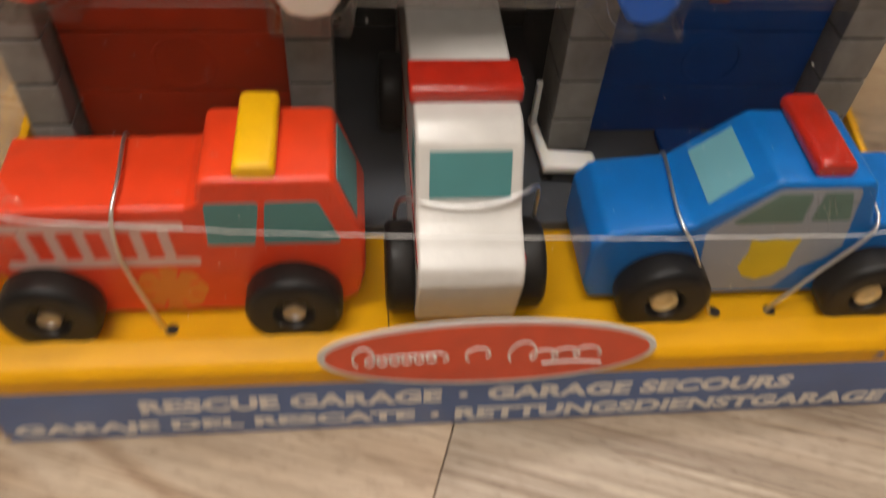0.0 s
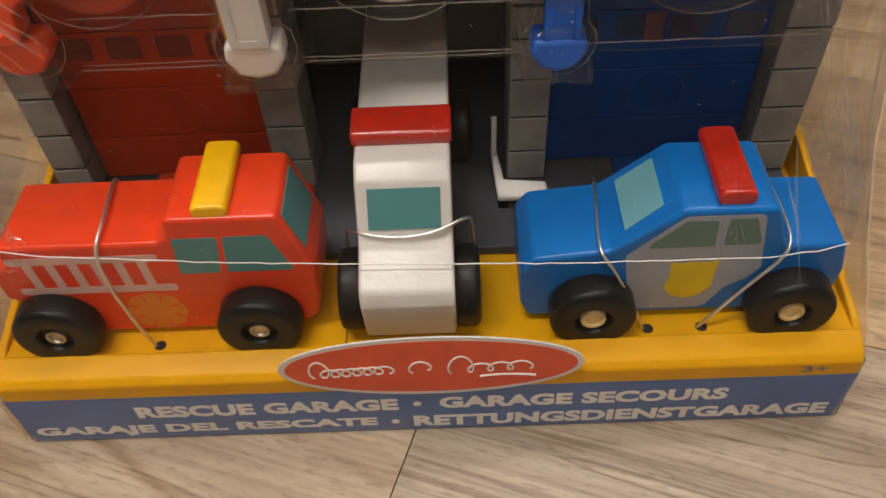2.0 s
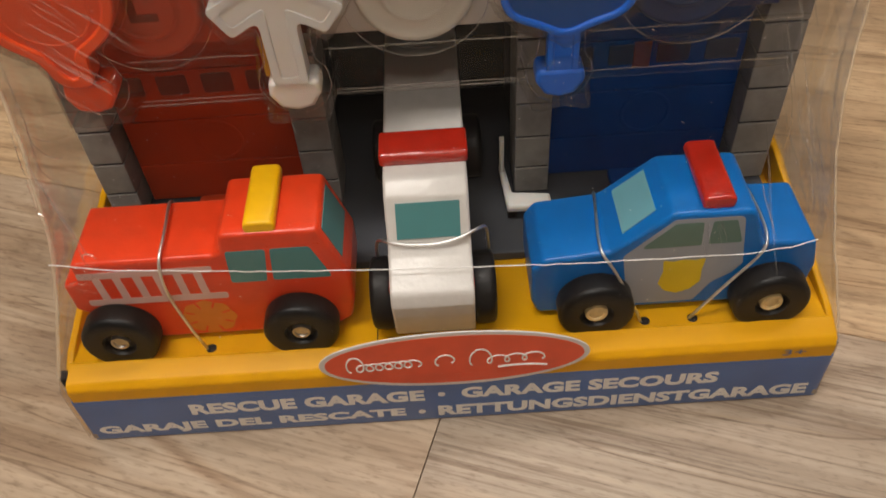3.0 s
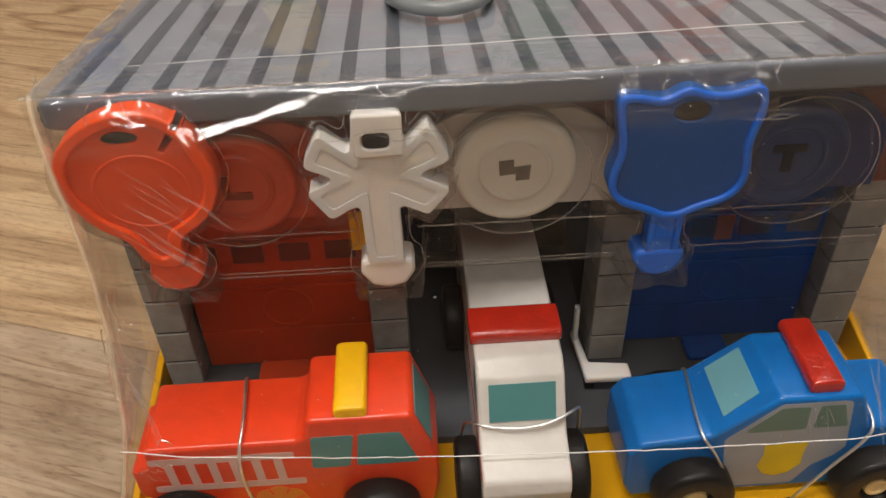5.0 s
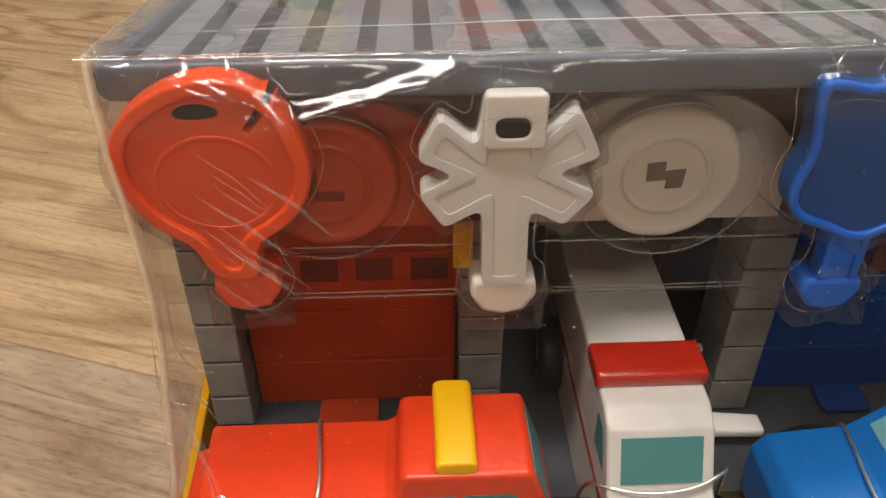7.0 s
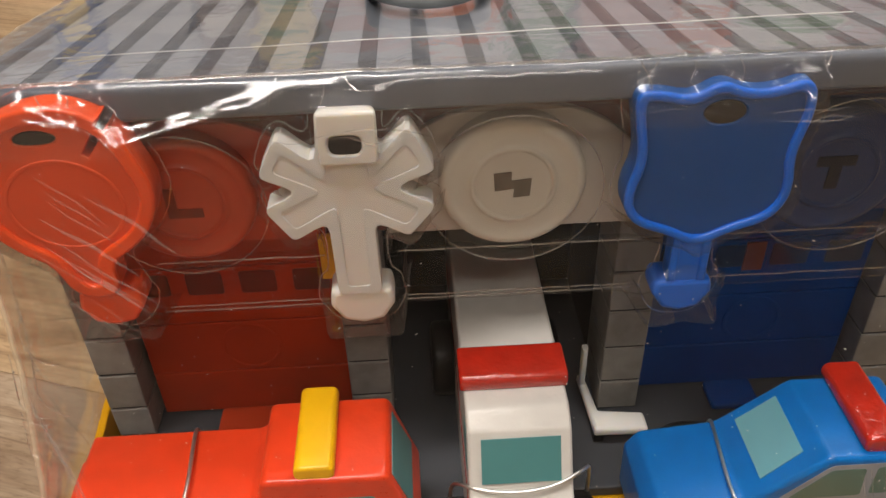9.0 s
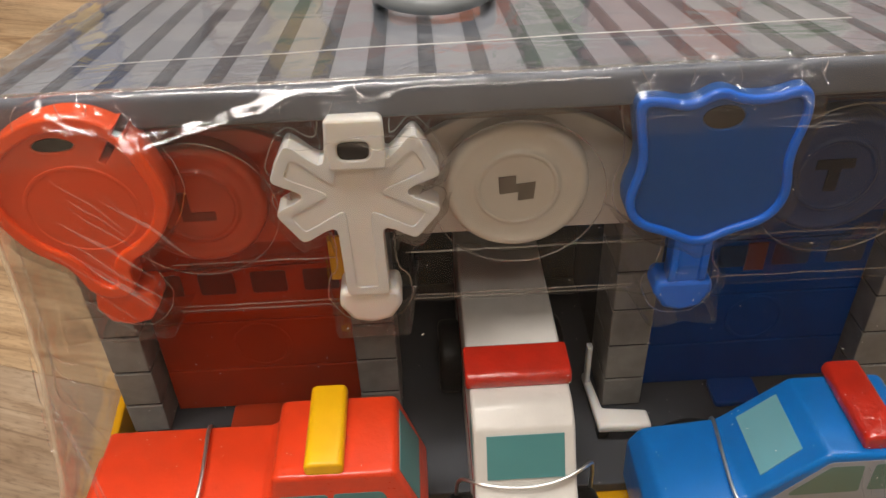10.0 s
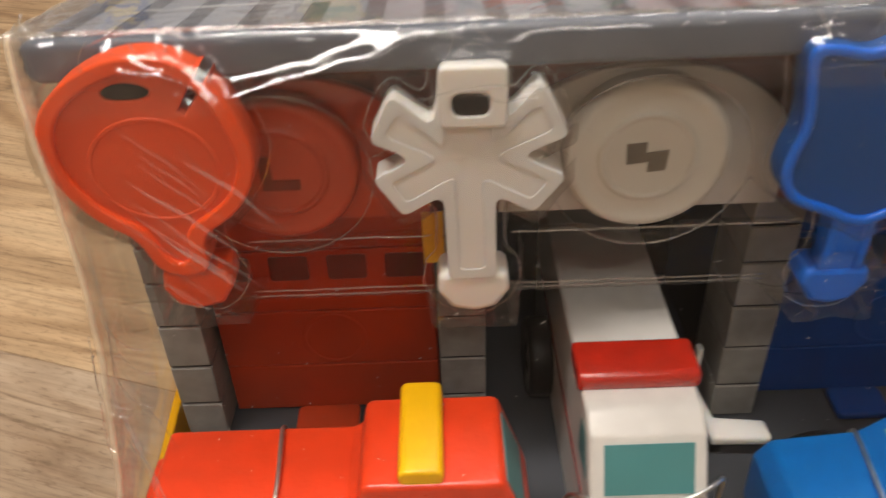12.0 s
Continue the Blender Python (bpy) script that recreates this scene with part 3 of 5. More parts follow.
# printed words
lettering("print_line", "RESCUE GARAGE", -107, -11, 15.6, 23.4, -0.12, WHITE_PRINT, tray, 0.047, "bold white printed words")
lettering("print_line", "GARAGE SECOURS", 4, 108.5, 15.8, 23.6, -0.12, WHITE_PRINT, tray, 0.047, "bold white printed words")
lettering("print_line", "GARAJE DEL RESCATE", -148.5, -19.5, 3.4, 10.8, -0.12, WHITE_PRINT, tray, 0.047, "bold white printed words")
lettering("print_line", "RETTUNGSDIENSTGARAGE", -6, 147.5, 3.4, 11.0, -0.12, WHITE_PRINT, tray, 0.047, "bold white printed words")
lettering("age_mark", "3+", 131, 140, 32.2, 36.0, -0.25, SMALL_BLUE, tray, 0.01, "small dark blue age mark")
for dx, dz in ((-4.0, 19.5), (-12.8, 7.2)):
    plate("print_dot", ellipse(dx, dz, 1.5, n=20), -0.16, -0.06, WHITE_PRINT, tray)
# the oval name badge, standing up over the fold
OCX, OCZ = 2.2, 44.6
badge = plate("oval_badge", ellipse(OCX, OCZ, 52.2, 17.2, 72), -0.9, -0.2, GREY_PRINT, tray, 0.15, "y", "pale oval badge border")
plate("oval_field", ellipse(OCX, OCZ, 50.0, 15.2, 72), -1.05, -0.85, OVAL_RED, badge, 0.0, "y", "red oval field")


def scribble(x0, x1, zc, amp, loops, first):
    """A plain looping brush stroke, tall at its start."""
    n = loops * 14
    pts = []
    for i in range(n + 1):
        t = i / n
        a = 2 * math.pi * loops * t
        tall = first if t < 1.0 / loops else 1.0
        pts.append((x0 + (x1 - x0) * t - 2.4 * math.sin(a), -1.12, zc + amp * tall * (1 - math.cos(a)) * 0.5 + 1.6 * t))
    return tube("logo_stroke", pts, 0.36, WHITE_PRINT, badge, "plain white brush stroke", 1)


scribble(-38, -12, 40.2, 4.6, 7, 2.1)
scribble(-4, 1, 41.5, 5.0, 1, 1.2)
scribble(9, 36, 40.6, 5.0, 4, 2.0)
tube("logo_stroke", [(19, -1.12, 38.4), (25, -1.12, 39.6), (32, -1.12, 39.4), (38, -1.12, 38.0)], 0.5, WHITE_PRINT, badge, "plain white underline", 1)


tray.location.x += 1.5 * MM


# ---- the toy garage ----
garage = thing("toy_garage", 0, 130, 41, "painted wooden toy garage with three bays and lock discs", "toy garage")
block("garage_floor", -146, 147, 52, 190, 40.3, 45.0, BASE_GREY, garage, 0.8, "dark grey painted floor board")
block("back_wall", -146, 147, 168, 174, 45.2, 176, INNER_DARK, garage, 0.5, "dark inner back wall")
PILLARS = [(-146.6, -132.8), (-57.5, -42.5), (35.5, 50.5), (130.5, 147.5)]
JOINTS = [45.2, 60.2, 77.4, 95.0, 112.4, 126.0, 139.0]
for x0, x1 in PILLARS:
    pil = block("pillar", x0 + 0.6, x1 - 0.6, 88.8, 112, 45.2, 139, JOINT_DARK, garage, 0.2, "grey painted brick pillar")
    for za, zb in zip(JOINTS, JOINTS[1:]):
        block("brick", x0, x1, 88.0, 112.6, za + 0.5, zb - 0.5, BRICK_GREY, pil, 0.6)
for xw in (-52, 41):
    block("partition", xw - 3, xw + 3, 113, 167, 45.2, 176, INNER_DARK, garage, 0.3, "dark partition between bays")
for xw in (-143.5, 143):
    block("side_wall", xw - 3, xw + 3, 113, 167, 45.2, 168, BRICK_GREY, garage, 0.3, "grey outer side wall")


def garage_door(x0, x1, paint, glass, label):
    d = block("garage_door", x0, x1, 99.0, 103.0, 46.0, 139, paint, garage, 0.4, label)
    for za, zb in ((46.2, 66.8), (67.4, 91.0), (91.6, 116.0), (116.6, 138.8)):
        block("door_panel", x0 + 0.4, x1 - 0.4, 98.0, 99.2, za, zb, paint, d, 0.5)
    w = (x1 - x0) / 4
    for i in range(4):
        cx = x0 + (i + 0.5) * w
        block("door_window", cx - w * 0.34, cx + w * 0.34, 97.7, 98.4, 104.5, 114, glass, d, 0.15, "dark printed window", 1.2)
    cx = (x0 + x1) / 2 + 2
    plate("emblem", [ellipse(cx, 79, 11.0), ellipse(cx, 79, 9.4)], 97.6, 98.5, paint, d, 0.3, "y", "faint raised round emblem")
    return d


red_door = garage_door(-131.6, -58.2, DOOR_RED, DOOR_GLASS, "dark red garage door")
blue_door = garage_door(51.2, 129.8, DOOR_BLUE, DOOR_GLASS_BLUE, "dark blue garage door")
block("door_mark", 84, 91, 97.2, 98.1, 103, 115, MAROON, blue_door, 0.2, "small red printed mark")
# pull tabs that lie on the floor before the doors
plate("pull_tab", rect(-109, -87, 84.0, 97.4, 2), 45.2, 48.0, SIGN_RED, garage, 0.8, "z", "red door pull tab")
plate("pull_tab", rect(79, 97.5, 84, 97.4, 2), 45.2, 48.0, DOOR_BLUE, garage, 0.8, "z", "blue door pull tab")
lathe("door_knob", [(0.01, -3.0), (1.6, -2.7), (2.7, -1.4), (3.0, 0.0), (2.7, 1.4), (1.6, 2.7), (0.01, 3.0)], (-45.5, 83, 48.4), "z", KEY_RED, garage, "small orange-red round knob", 20)
block("yellow_mark", -60.5, -54.5, 78.6, 79.9, 124, 141, BAR_YELLOW, garage, 0.3, "small yellow mark")
# white crank lever of the middle bay
lever = plate("lever", rounded([(29.0, 99), (31.5, 99), (33.6, 80.0), (50.0, 78.0), (50.2, 70.0), (30.6, 70.6)], [1.2, 1.2, 1, 1.5, 1.5, 1.2]), 50.0, 54.0, KEY_WHITE, garage, 1.2, "z", "white plastic lever")
block("lever_post", 29.2, 31.3, 93, 97, 53.0, 72, KEY_WHITE, garage, 1.0, "white plastic lever post")
block("lever_foot", 31.0, 35.0, 72, 78, 45.2, 50.2, TYRE_BLACK, garage, 0.5, "black lever pivot")

# fascia over the bays, sign plates and lock discs
block("fascia", -146, 148, 83.0, 90.0, 138.5, 190, MAROON, garage, 0.5, "maroon fascia board")
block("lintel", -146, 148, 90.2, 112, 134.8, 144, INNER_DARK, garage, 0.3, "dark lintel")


def sign_plate(cx, mat, label):
    """An arched plate behind a lock disc."""
    arch = [(cx - 38, 139.5), (cx + 38, 139.5)] + [(cx + 38 * math.cos(a), 157.0 + 25 * math.sin(a)) for a in np.linspace(0.0, math.pi, 24)]
    plate("sign_plate", [arch], 80.0, 82.9, mat, garage, 0.5, "y", label)


sign_plate(-96.0, SIGN_RED, "red arched sign plate")
sign_plate(-1.0, SIGN_WHITE, "white arched sign plate")
sign_plate(92.0, SIGN_BLUE, "blue arched sign plate")


def lock_disc(cx, cz, r, mat, keyhole, label, hole=KEYHOLE_SHADE):
    prof = [(0.01, 73.5), (10.6, 73.5), (11.0, 73.4), (11.5, 72.9), (12.2, 72.9), (12.8, 73.5), (13.4, 73.8), (r - 4.0, 73.7),
            (r - 3.2, 73.3), (r - 2.4, 73.1), (r - 1.2, 73.3), (r - 0.3, 74.2), (r, 76.0), (r, 79.9)]
    d = lathe("lock_disc", [(a, b) for a, b in prof], (cx, 0, cz), "y", mat, garage, label, 56)
    # The disc is not cut; this darker plate paints the keyhole's shade.
    plate("keyhole", keyhole, 73.1, 73.6, hole, d, 0.05, "y", "keyhole-shaped plate with shade in its colour")
    return d


lock_disc(-96.0, 158.5, 20.5, LOCK_RED, [(-101, 163.5), (-98, 163.5), (-98, 156.5), (-91, 156.5), (-91, 153.5), (-101, 153.5)], "red plastic lock disc with L-shaped keyhole", KEYHOLE_RED)
lock_disc(-1.6, 159.2, 21.5, LOCK_WHITE, [(-7.4, 163.2), (-2.2, 163.6), (-2.2, 160.6), (3.6, 161.2), (3.2, 155.4), (-1.6, 155.0), (-1.4, 158.0), (-7.0, 157.4)], "white plastic lock disc with stepped keyhole")
lock_disc(93.0, 158.0, 21.0, LOCK_BLUE, [(86.5, 163.5), (98.0, 163.5), (98.0, 160.2), (94.2, 160.2), (94.2, 152.5), (90.4, 152.5), (90.4, 160.2), (86.5, 160.2)], "blue plastic lock disc with T-shaped keyhole", KEYHOLE_BLUE)

# the pitched roof with its dark grooves and carrying handle
ROOF_FALL = 0.15
RY0, RY1 = 63.0, 186.0


def roof_z(y):
    return 200.0 - ROOF_FALL * (y - RY0)


roof_profile = rounded([(RY0, 190.0), (RY1, roof_z(RY1) - 10), (RY1, roof_z(RY1)), (RY0, 200.0)], [1.5, 1, 2, 2.5])
roof = plate("roof", roof_profile, -147, 152, ROOF_GREY, garage, 4.0, "x", "grey painted roof board", 4)


def roof_strip(name, x0, x1, lift, mat, label=""):
    prof = [(RY0 + 3.2, roof_z(RY0 + 3.2) + lift), (RY1 - 3, roof_z(RY1 - 3) + lift), (RY1 - 3, roof_z(RY1 - 3) - 0.5), (RY0 + 3.2, roof_z(RY0 + 3.2) - 0.5)]
    return plate(name, prof, x0, x1, mat, roof, 0.12, "x", label)


for i in range(21):
    x = -138.6 + 14.0 * i
    roof_strip("groove", x - 2.3, x + 2.3, 0.15, ROOF_STRIPE, "dark groove")
    if i < 20:
        roof_strip("rib", x + 2.5, x + 11.75, 0.45, ROOF_TOP, "pale grey rib")
HX, HY = -22.0, 132.0
tube("handle", [(HX - 19, HY + 22, 186), (HX - 19, HY + 12, 194), (HX - 18, HY + 2, 196), (HX - 11, HY - 8, 197), (HX, HY - 12, 197), (HX + 10, HY - 8, 197), (HX + 17, HY + 2, 196), (HX + 18, HY + 12, 194), (HX + 18, HY + 22, 186)],
     2.8, HANDLE_GREY, garage, "grey plastic carrying handle", 4)


# ---- wheels shared by the cars ----
def wheel(parent, cx, cy, cz, r, w, side, hub_mat, axis="y", hub_r=3.6):
    """A black wooden wheel whose hollow outer face looks along -y (side -1) or +y, with its axle end."""
    s = -side
    q = 2.4
    turned = [(r - q + q * math.sin(a), w - q + q * math.cos(a)) for a in np.linspace(math.pi / 2, 0.0, 6)]
    prof = [(0.01, 0.0), (r - 1.2, 0.0), (r - 0.35, 0.35 * s), (r, 1.2 * s)] + [(a, b * s) for a, b in turned]
    prof += [(r * 0.55, (w - 0.25) * s), (r * 0.45, (w - 0.4) * s), (r * 0.42, (w - 0.9) * s), (r * 0.40, (w - 3.6) * s), (0.01, (w - 3.8) * s)]
    base = (cx, cy, cz)
    t = lathe("wheel", prof, base, axis, TYRE_BLACK, parent, "black painted wooden wheel", 44)
    h = [(0.01, (w - 1.6) * s), (hub_r * 0.55, (w - 1.6) * s), (hub_r * 0.62, (w - 1.8) * s), (hub_r * 0.7, (w - 1.1) * s), (hub_r * 0.95, (w - 1.1) * s), (hub_r, (w - 1.7) * s), (hub_r, (w - 3.3) * s)]
    lathe("axle_end", h, base, axis, hub_mat, t, "", 28)
    return t


# ---- the fire truck ----
truck = thing("fire_truck", -88, 34, 41, "red wooden toy fire truck with yellow roof bar", "toy truck")
T_Y0, T_Y1 = 20.5, 51.0
body = [(-134.5, 42.5), (-44.0, 42.5), (-35.5, 48.0), (-33.2, 60.0), (-33.2, 73.0), (-41.5, 98.8), (-77.5, 98.8), (-79.0, 90.5), (-82.0, 88.5), (-134.5, 88.5), (-134.8, 79.0), (-141.0, 77.0), (-141.0, 63.0), (-136.5, 60.0)]
plate("body", rounded(body, [3, 4, 4, 5, 2.5, 3, 3, 2.5, 2, 2.2, 1.2, 2, 2, 2]), T_Y0, T_Y1, RED_PAINT, truck, 1.5, "y", "glossy red wooden body", 3)
plate("roof_bar", rect(-68, -56.5, 97.5, 103.2, 2.6), 21.4, 52.6, BAR_YELLOW, truck, 1.1, "y", "yellow wooden roof bar", 3)
FY = (T_Y0 - 0.12, T_Y0 + 0.1)
plate("side_window", rounded([(-76.8, 90.4), (-62.0, 90.4), (-64.6, 73.2), (-78.0, 73.2)], 1.4), *FY, TEAL, truck, 0, "y", "teal painted side window")
plate("side_window", rounded([(-60.4, 90.6), (-46.0, 90.6), (-39.8, 73.4), (-62.2, 73.4)], [1.4, 2, 1.4, 1.4]), *FY, TEAL, truck, 0, "y", "teal painted side window")
lad = plate("ladder", rect(-134, -83.5, 80.0, 83.4, 1.2), *FY, PALE_PINK, truck, 0, "y", "pale printed ladder rail")
plate("ladder_rail", rect(-134.5, -81.0, 64.8, 68.2, 1.2), T_Y0 - 0.12, T_Y0 + 0.1, PALE_PINK, lad)
for i in range(6):
    x = -128.5 + i * 7.6
    plate("ladder_rung", [(x, 67.8), (x + 3.0, 67.8), (x + 2.4, 80.4), (x - 0.6, 80.4)], T_Y0 - 0.11, T_Y0 + 0.1, PALE_PINK, lad)
emb = []
for i in range(48):
    a = 2 * math.pi * i / 48
    emb.append((-91.5 + (10.4 + 0.45 * math.cos(8 * a)) * math.cos(a), 53.6 + (9.8 + 0.45 * math.cos(8 * a)) * math.sin(a)))
em = plate("fire_emblem", emb, *FY, EMBLEM_ORANGE, truck, 0, "y", "orange printed round emblem")
for i in range(8):
    a = math.radians(22.5 + 45 * i)
    c, s = math.cos(a), math.sin(a)
    bar = [(-91.5 + c * d - s * e, 53.6 + s * d + c * e) for d, e in ((6.0, -0.4), (9.4, -0.4), (9.4, 0.4), (6.0, 0.4))]
    plate("emblem_slit", bar, T_Y0 - 0.2, T_Y0, RED_PAINT, em)
# windscreen on the sloping cab front
bm = bmesh.new()
quad = [(-40.7, 23.4, 96.2), (-40.7, 46.6, 96.2), (-35.6, 47.6, 80.4), (-35.6, 23.8, 80.4)]
n = Vector((25.8, 0, 8.3)).normalized()
vs = [bm.verts.new((Vector(q) + n * 0.3) * MM) for q in quad] + [bm.verts.new((Vector(q) - n * 0.2) * MM) for q in quad]
bm.faces.new(vs[:4])
for i in range(4):
    bm.faces.new((vs[i], vs[(i + 1) % 4], vs[4 + (i + 1) % 4], vs[4 + i]))
part("windscreen", bm, TEAL, truck, "teal painted windscreen")
for wx in (-126.0, -55.0):
    wheel(truck, wx, T_Y0 - 0.1, 51.5, 14.6, 10.0, 1, STEEL)
    wheel(truck, wx, T_Y1 + 0.1, 51.5, 14.6, 10.0, -1, STEEL)

# ---- the police car ----
police = thing("police_car", 88, 33, 41, "blue wooden toy police car with red roof bar", "toy car")
P_Y0, P_Y1 = 20.3, 53.0
prof = [(36.5, 43.0), (136.0, 43.0), (141.5, 50.0), (142.5, 62.0), (139.5, 76.0), (119.5, 76.5), (113.5, 94.0), (83.5, 94.6), (62.5, 76.6), (37.5, 74.0), (33.5, 68.0), (33.8, 50.0)]
plate("body", rounded(prof, [3, 3, 4, 4, 3, 2, 4, 4, 4, 4, 4, 4]), P_Y0, P_Y1, BLUE_PAINT, police, 1.6, "y", "glossy blue wooden body", 3)
plate("roof_bar", rect(94.0, 106.2, 93.4, 99.4, 2.8), 22.6, 54.6, BAR_RED, police, 1.1, "y", "glossy red wooden roof bar", 3)
FY = (P_Y0 - 0.12, P_Y0 + 0.1)
panel = rounded([(71.5, 45.4), (98.0, 45.4), (103.5, 56.0), (110.5, 61.0), (113.8, 66.0), (109.5, 92.0), (84.5, 92.0), (67.5, 74.0), (70.0, 58.0)], [1, 3, 4, 3, 3, 3, 3, 3, 2])
side_print = plate("door_panel", panel, *FY, DOOR_PRINT, police, 0, "y", "pale grey printed door panel")
plate("side_window", rounded([(73.5, 77.5), (96.0, 77.8), (95.0, 90.0), (85.0, 90.0)], 1.2), P_Y0 - 0.22, P_Y0 - 0.05, TEAL_DARK, side_print, 0, "y", "dark green printed window")
plate("side_window", rounded([(98.4, 78.2), (111.0, 78.2), (107.0, 90.2), (98.4, 90.2)], 1.2), P_Y0 - 0.22, P_Y0 - 0.05, TEAL_DARK, side_print, 0, "y", "dark green printed window")
shield = [(83.0, 70.5), (86.5, 69.3), (91.0, 70.2), (95.5, 69.4), (99.2, 70.8), (98.6, 64.0), (99.0, 57.0), (95.5, 52.5), (90.6, 50.6), (85.6, 52.5), (82.6, 57.0), (83.8, 64.0)]
plate("badge", rounded(shield, 1.0), P_Y0 - 0.22, P_Y0 - 0.05, BADGE_YELLOW, side_print, 0, "y", "yellow printed shield badge")
bm = bmesh.new()
quad = [(67.4, 25.4, 81.0), (67.4, 48.6, 81.0), (78.8, 49.0, 90.8), (78.8, 27.0, 90.8)]
n = Vector((-18.0, 0, 21.0)).normalized()
vs = [bm.verts.new((Vector(q) + n * 0.2) * MM) for q in quad] + [bm.verts.new((Vector(q) - n * 0.3) * MM) for q in quad]
bm.faces.new(vs[:4])
for i in range(4):
    bm.faces.new((vs[i], vs[(i + 1) % 4], vs[4 + (i + 1) % 4], vs[4 + i]))
part("windscreen", bm, TEAL_PALE, police, "pale teal painted windscreen")
for wx in (58.0, 125.5):
    wheel(police, wx, P_Y0 - 0.1, 51.5, 14.8, 10.2, 1, AXLE_WOOD, hub_r=4.4)
    wheel(police, wx, P_Y1 + 0.1, 51.5, 14.8, 10.2, -1, AXLE_WOOD, hub_r=4.4)
police.location.x += 1.8 * MM

# ---- the ambulance, nose out of the middle bay ----
amb = thing("ambulance", -3, 80, 41, "white wooden toy ambulance with red roof bar", "toy car")
prof = [(12.5, 44.0), (152, 44.0), (153, 98), (150, 101.0), (42.0, 101.2), (35.5, 97.5), (26.0, 80.5), (23.0, 78.2), (10.0, 72.0), (8.5, 66.0)]
plate("body", rounded(prof, [3, 3, 2, 2, 6, 4, 5, 6, 4, 4]), -18.5, 13.0, WHITE_PAINT, amb, 1.3, "x", "glossy white wooden body", 3)
plate("roof_bar", rect(48.5, 64.0, 100.0, 106.4, 2.8), -19.6, 13.8, BAR_RED, amb, 1.1, "x", "glossy red wooden roof bar", 3)
bm = bmesh.new()
quad = [(-14.6, 27.4, 83.6), (9.2, 27.4, 83.6), (9.4, 34.2, 95.6), (-14.4, 34.2, 95.6)]
n = Vector((0, -17.0, 9.5)).normalized()
vs = [bm.verts.new((Vector(q) + n * 0.25) * MM) for q in quad] + [bm.verts.new((Vector(q) - n * 0.5) * MM) for q in quad]
bm.faces.new(vs[:4])
for i in range(4):
    bm.faces.new((vs[i], vs[(i + 1) % 4], vs[4 + (i + 1) % 4], vs[4 + i]))
part("windscreen", bm, TEAL, amb, "teal painted windscreen")
for sx in (-18.5, 13.0):
    o = -0.12 if sx < 0 else 0.0
    plate("side_window", rounded([(33.0, 82.0), (46.0, 82.0), (46.0, 94.5), (39.5, 94.5)], 1.2), sx + o, sx + o + 0.12, TEAL, amb, 0, "x", "teal painted side window")
    plate("side_stripe", rect(12, 150, 70.0, 73.0), sx + o, sx + o + 0.12, BAR_RED, amb, 0, "x", "thin red side stripe")
for wy in (27.0, 108.0):
    for s, wx in ((1, -18.6), (-1, 13.1)):
        wheel(amb, wx, wy, 54.0 if wy < 50 else 58.0, 14.6, 8.6, s, STEEL, axis="x")

# ---- the three keys ----
def chaikin(pts, times):
    """Cut the corners of a closed outline again and again, for moulded curves."""
    for _ in range(times):
        pts = [q for a, b in zip(pts, pts[1:] + pts[:1]) for q in ((a[0] * 0.75 + b[0] * 0.25, a[1] * 0.75 + b[1] * 0.25), (a[0] * 0.25 + b[0] * 0.75, a[1] * 0.25 + b[1] * 0.75))]
    return pts


def key(name, outline, y0, y1, mat, field, holes, label, rim=2.4, lift=2.2, soft=1.3, curved=False):
    xs, zs = [p[0] for p in outline], [p[1] for p in outline]
    k = thing(name, sum(xs) / len(xs), y1, min(zs), label, "toy key", "garage keys")
    out = chaikin(outline, 3) if curved else rounded(outline, soft, 3)
    inner = chaikin(inset(outline, rim), 3) if curved else rounded(inset(outline, rim), soft * 0.7, 3)
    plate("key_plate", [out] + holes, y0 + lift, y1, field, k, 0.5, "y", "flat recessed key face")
    # A near-black plate in each hole paints the shade inside it.
    for h in holes:
        plate("key_hole", inset(h, 0.15), y0 + lift + 0.25, y0 + lift + 1.2, SHADE_FILL, k, 0, "y", "plate filling the hanging hole, shade in its colour")
    plate("key_rim", [out, inner], y0, y0 + lift + 0.8, mat, k, min(1.1, lift * 0.7), "y", "raised key rim", 3)
    return k


WKEY = [(-54, 192), (-39, 192), (-40, 177), (-31, 188), (-24, 174), (-36, 169), (-24, 163), (-32, 153), (-41.5, 158.5), (-41, 133), (-53.5, 133), (-54, 159), (-64, 153), (-71, 164), (-60.5, 169), (-71, 174), (-65, 186), (-55.5, 177)]
wkey = key("white_key", WKEY, 59.5, 67.5, KEY_WHITE, KEY_WHITE_FIELD, [rect(-51.4, -42.8, 180.6, 186.0, 2.5)], "white plastic toy key with six-armed star head", 3.0, 0.28, 2.2)
plate("key_rim", [rect(-54.2, -38.8, 177.5, 192.5, 1.5), rect(-51.4, -42.8, 180.6, 186.0, 2.5)], 58.0, 60.4, KEY_WHITE, wkey, 0.7, "y", "thick white key loop")
plate("key_hole", rect(-51.3, -42.9, 180.7, 185.9, 2.4), 58.35, 59.3, SHADE_FILL, wkey, 0, "y", "plate filling the hanging hole, shade in its colour")
plate("key_foot", rounded([(-56, 134), (-38, 134), (-37.5, 128), (-41, 122.5), (-47, 121), (-53, 122.5), (-56.5, 128)], 2.5), 60.0, 71.0, KEY_WHITE, wkey, 1.6, "y", "rounded white key end")
block("key_step", -53, -41.5, 60.4, 61.8, 144.5, 146.5, KEY_WHITE, wkey, 0.5)

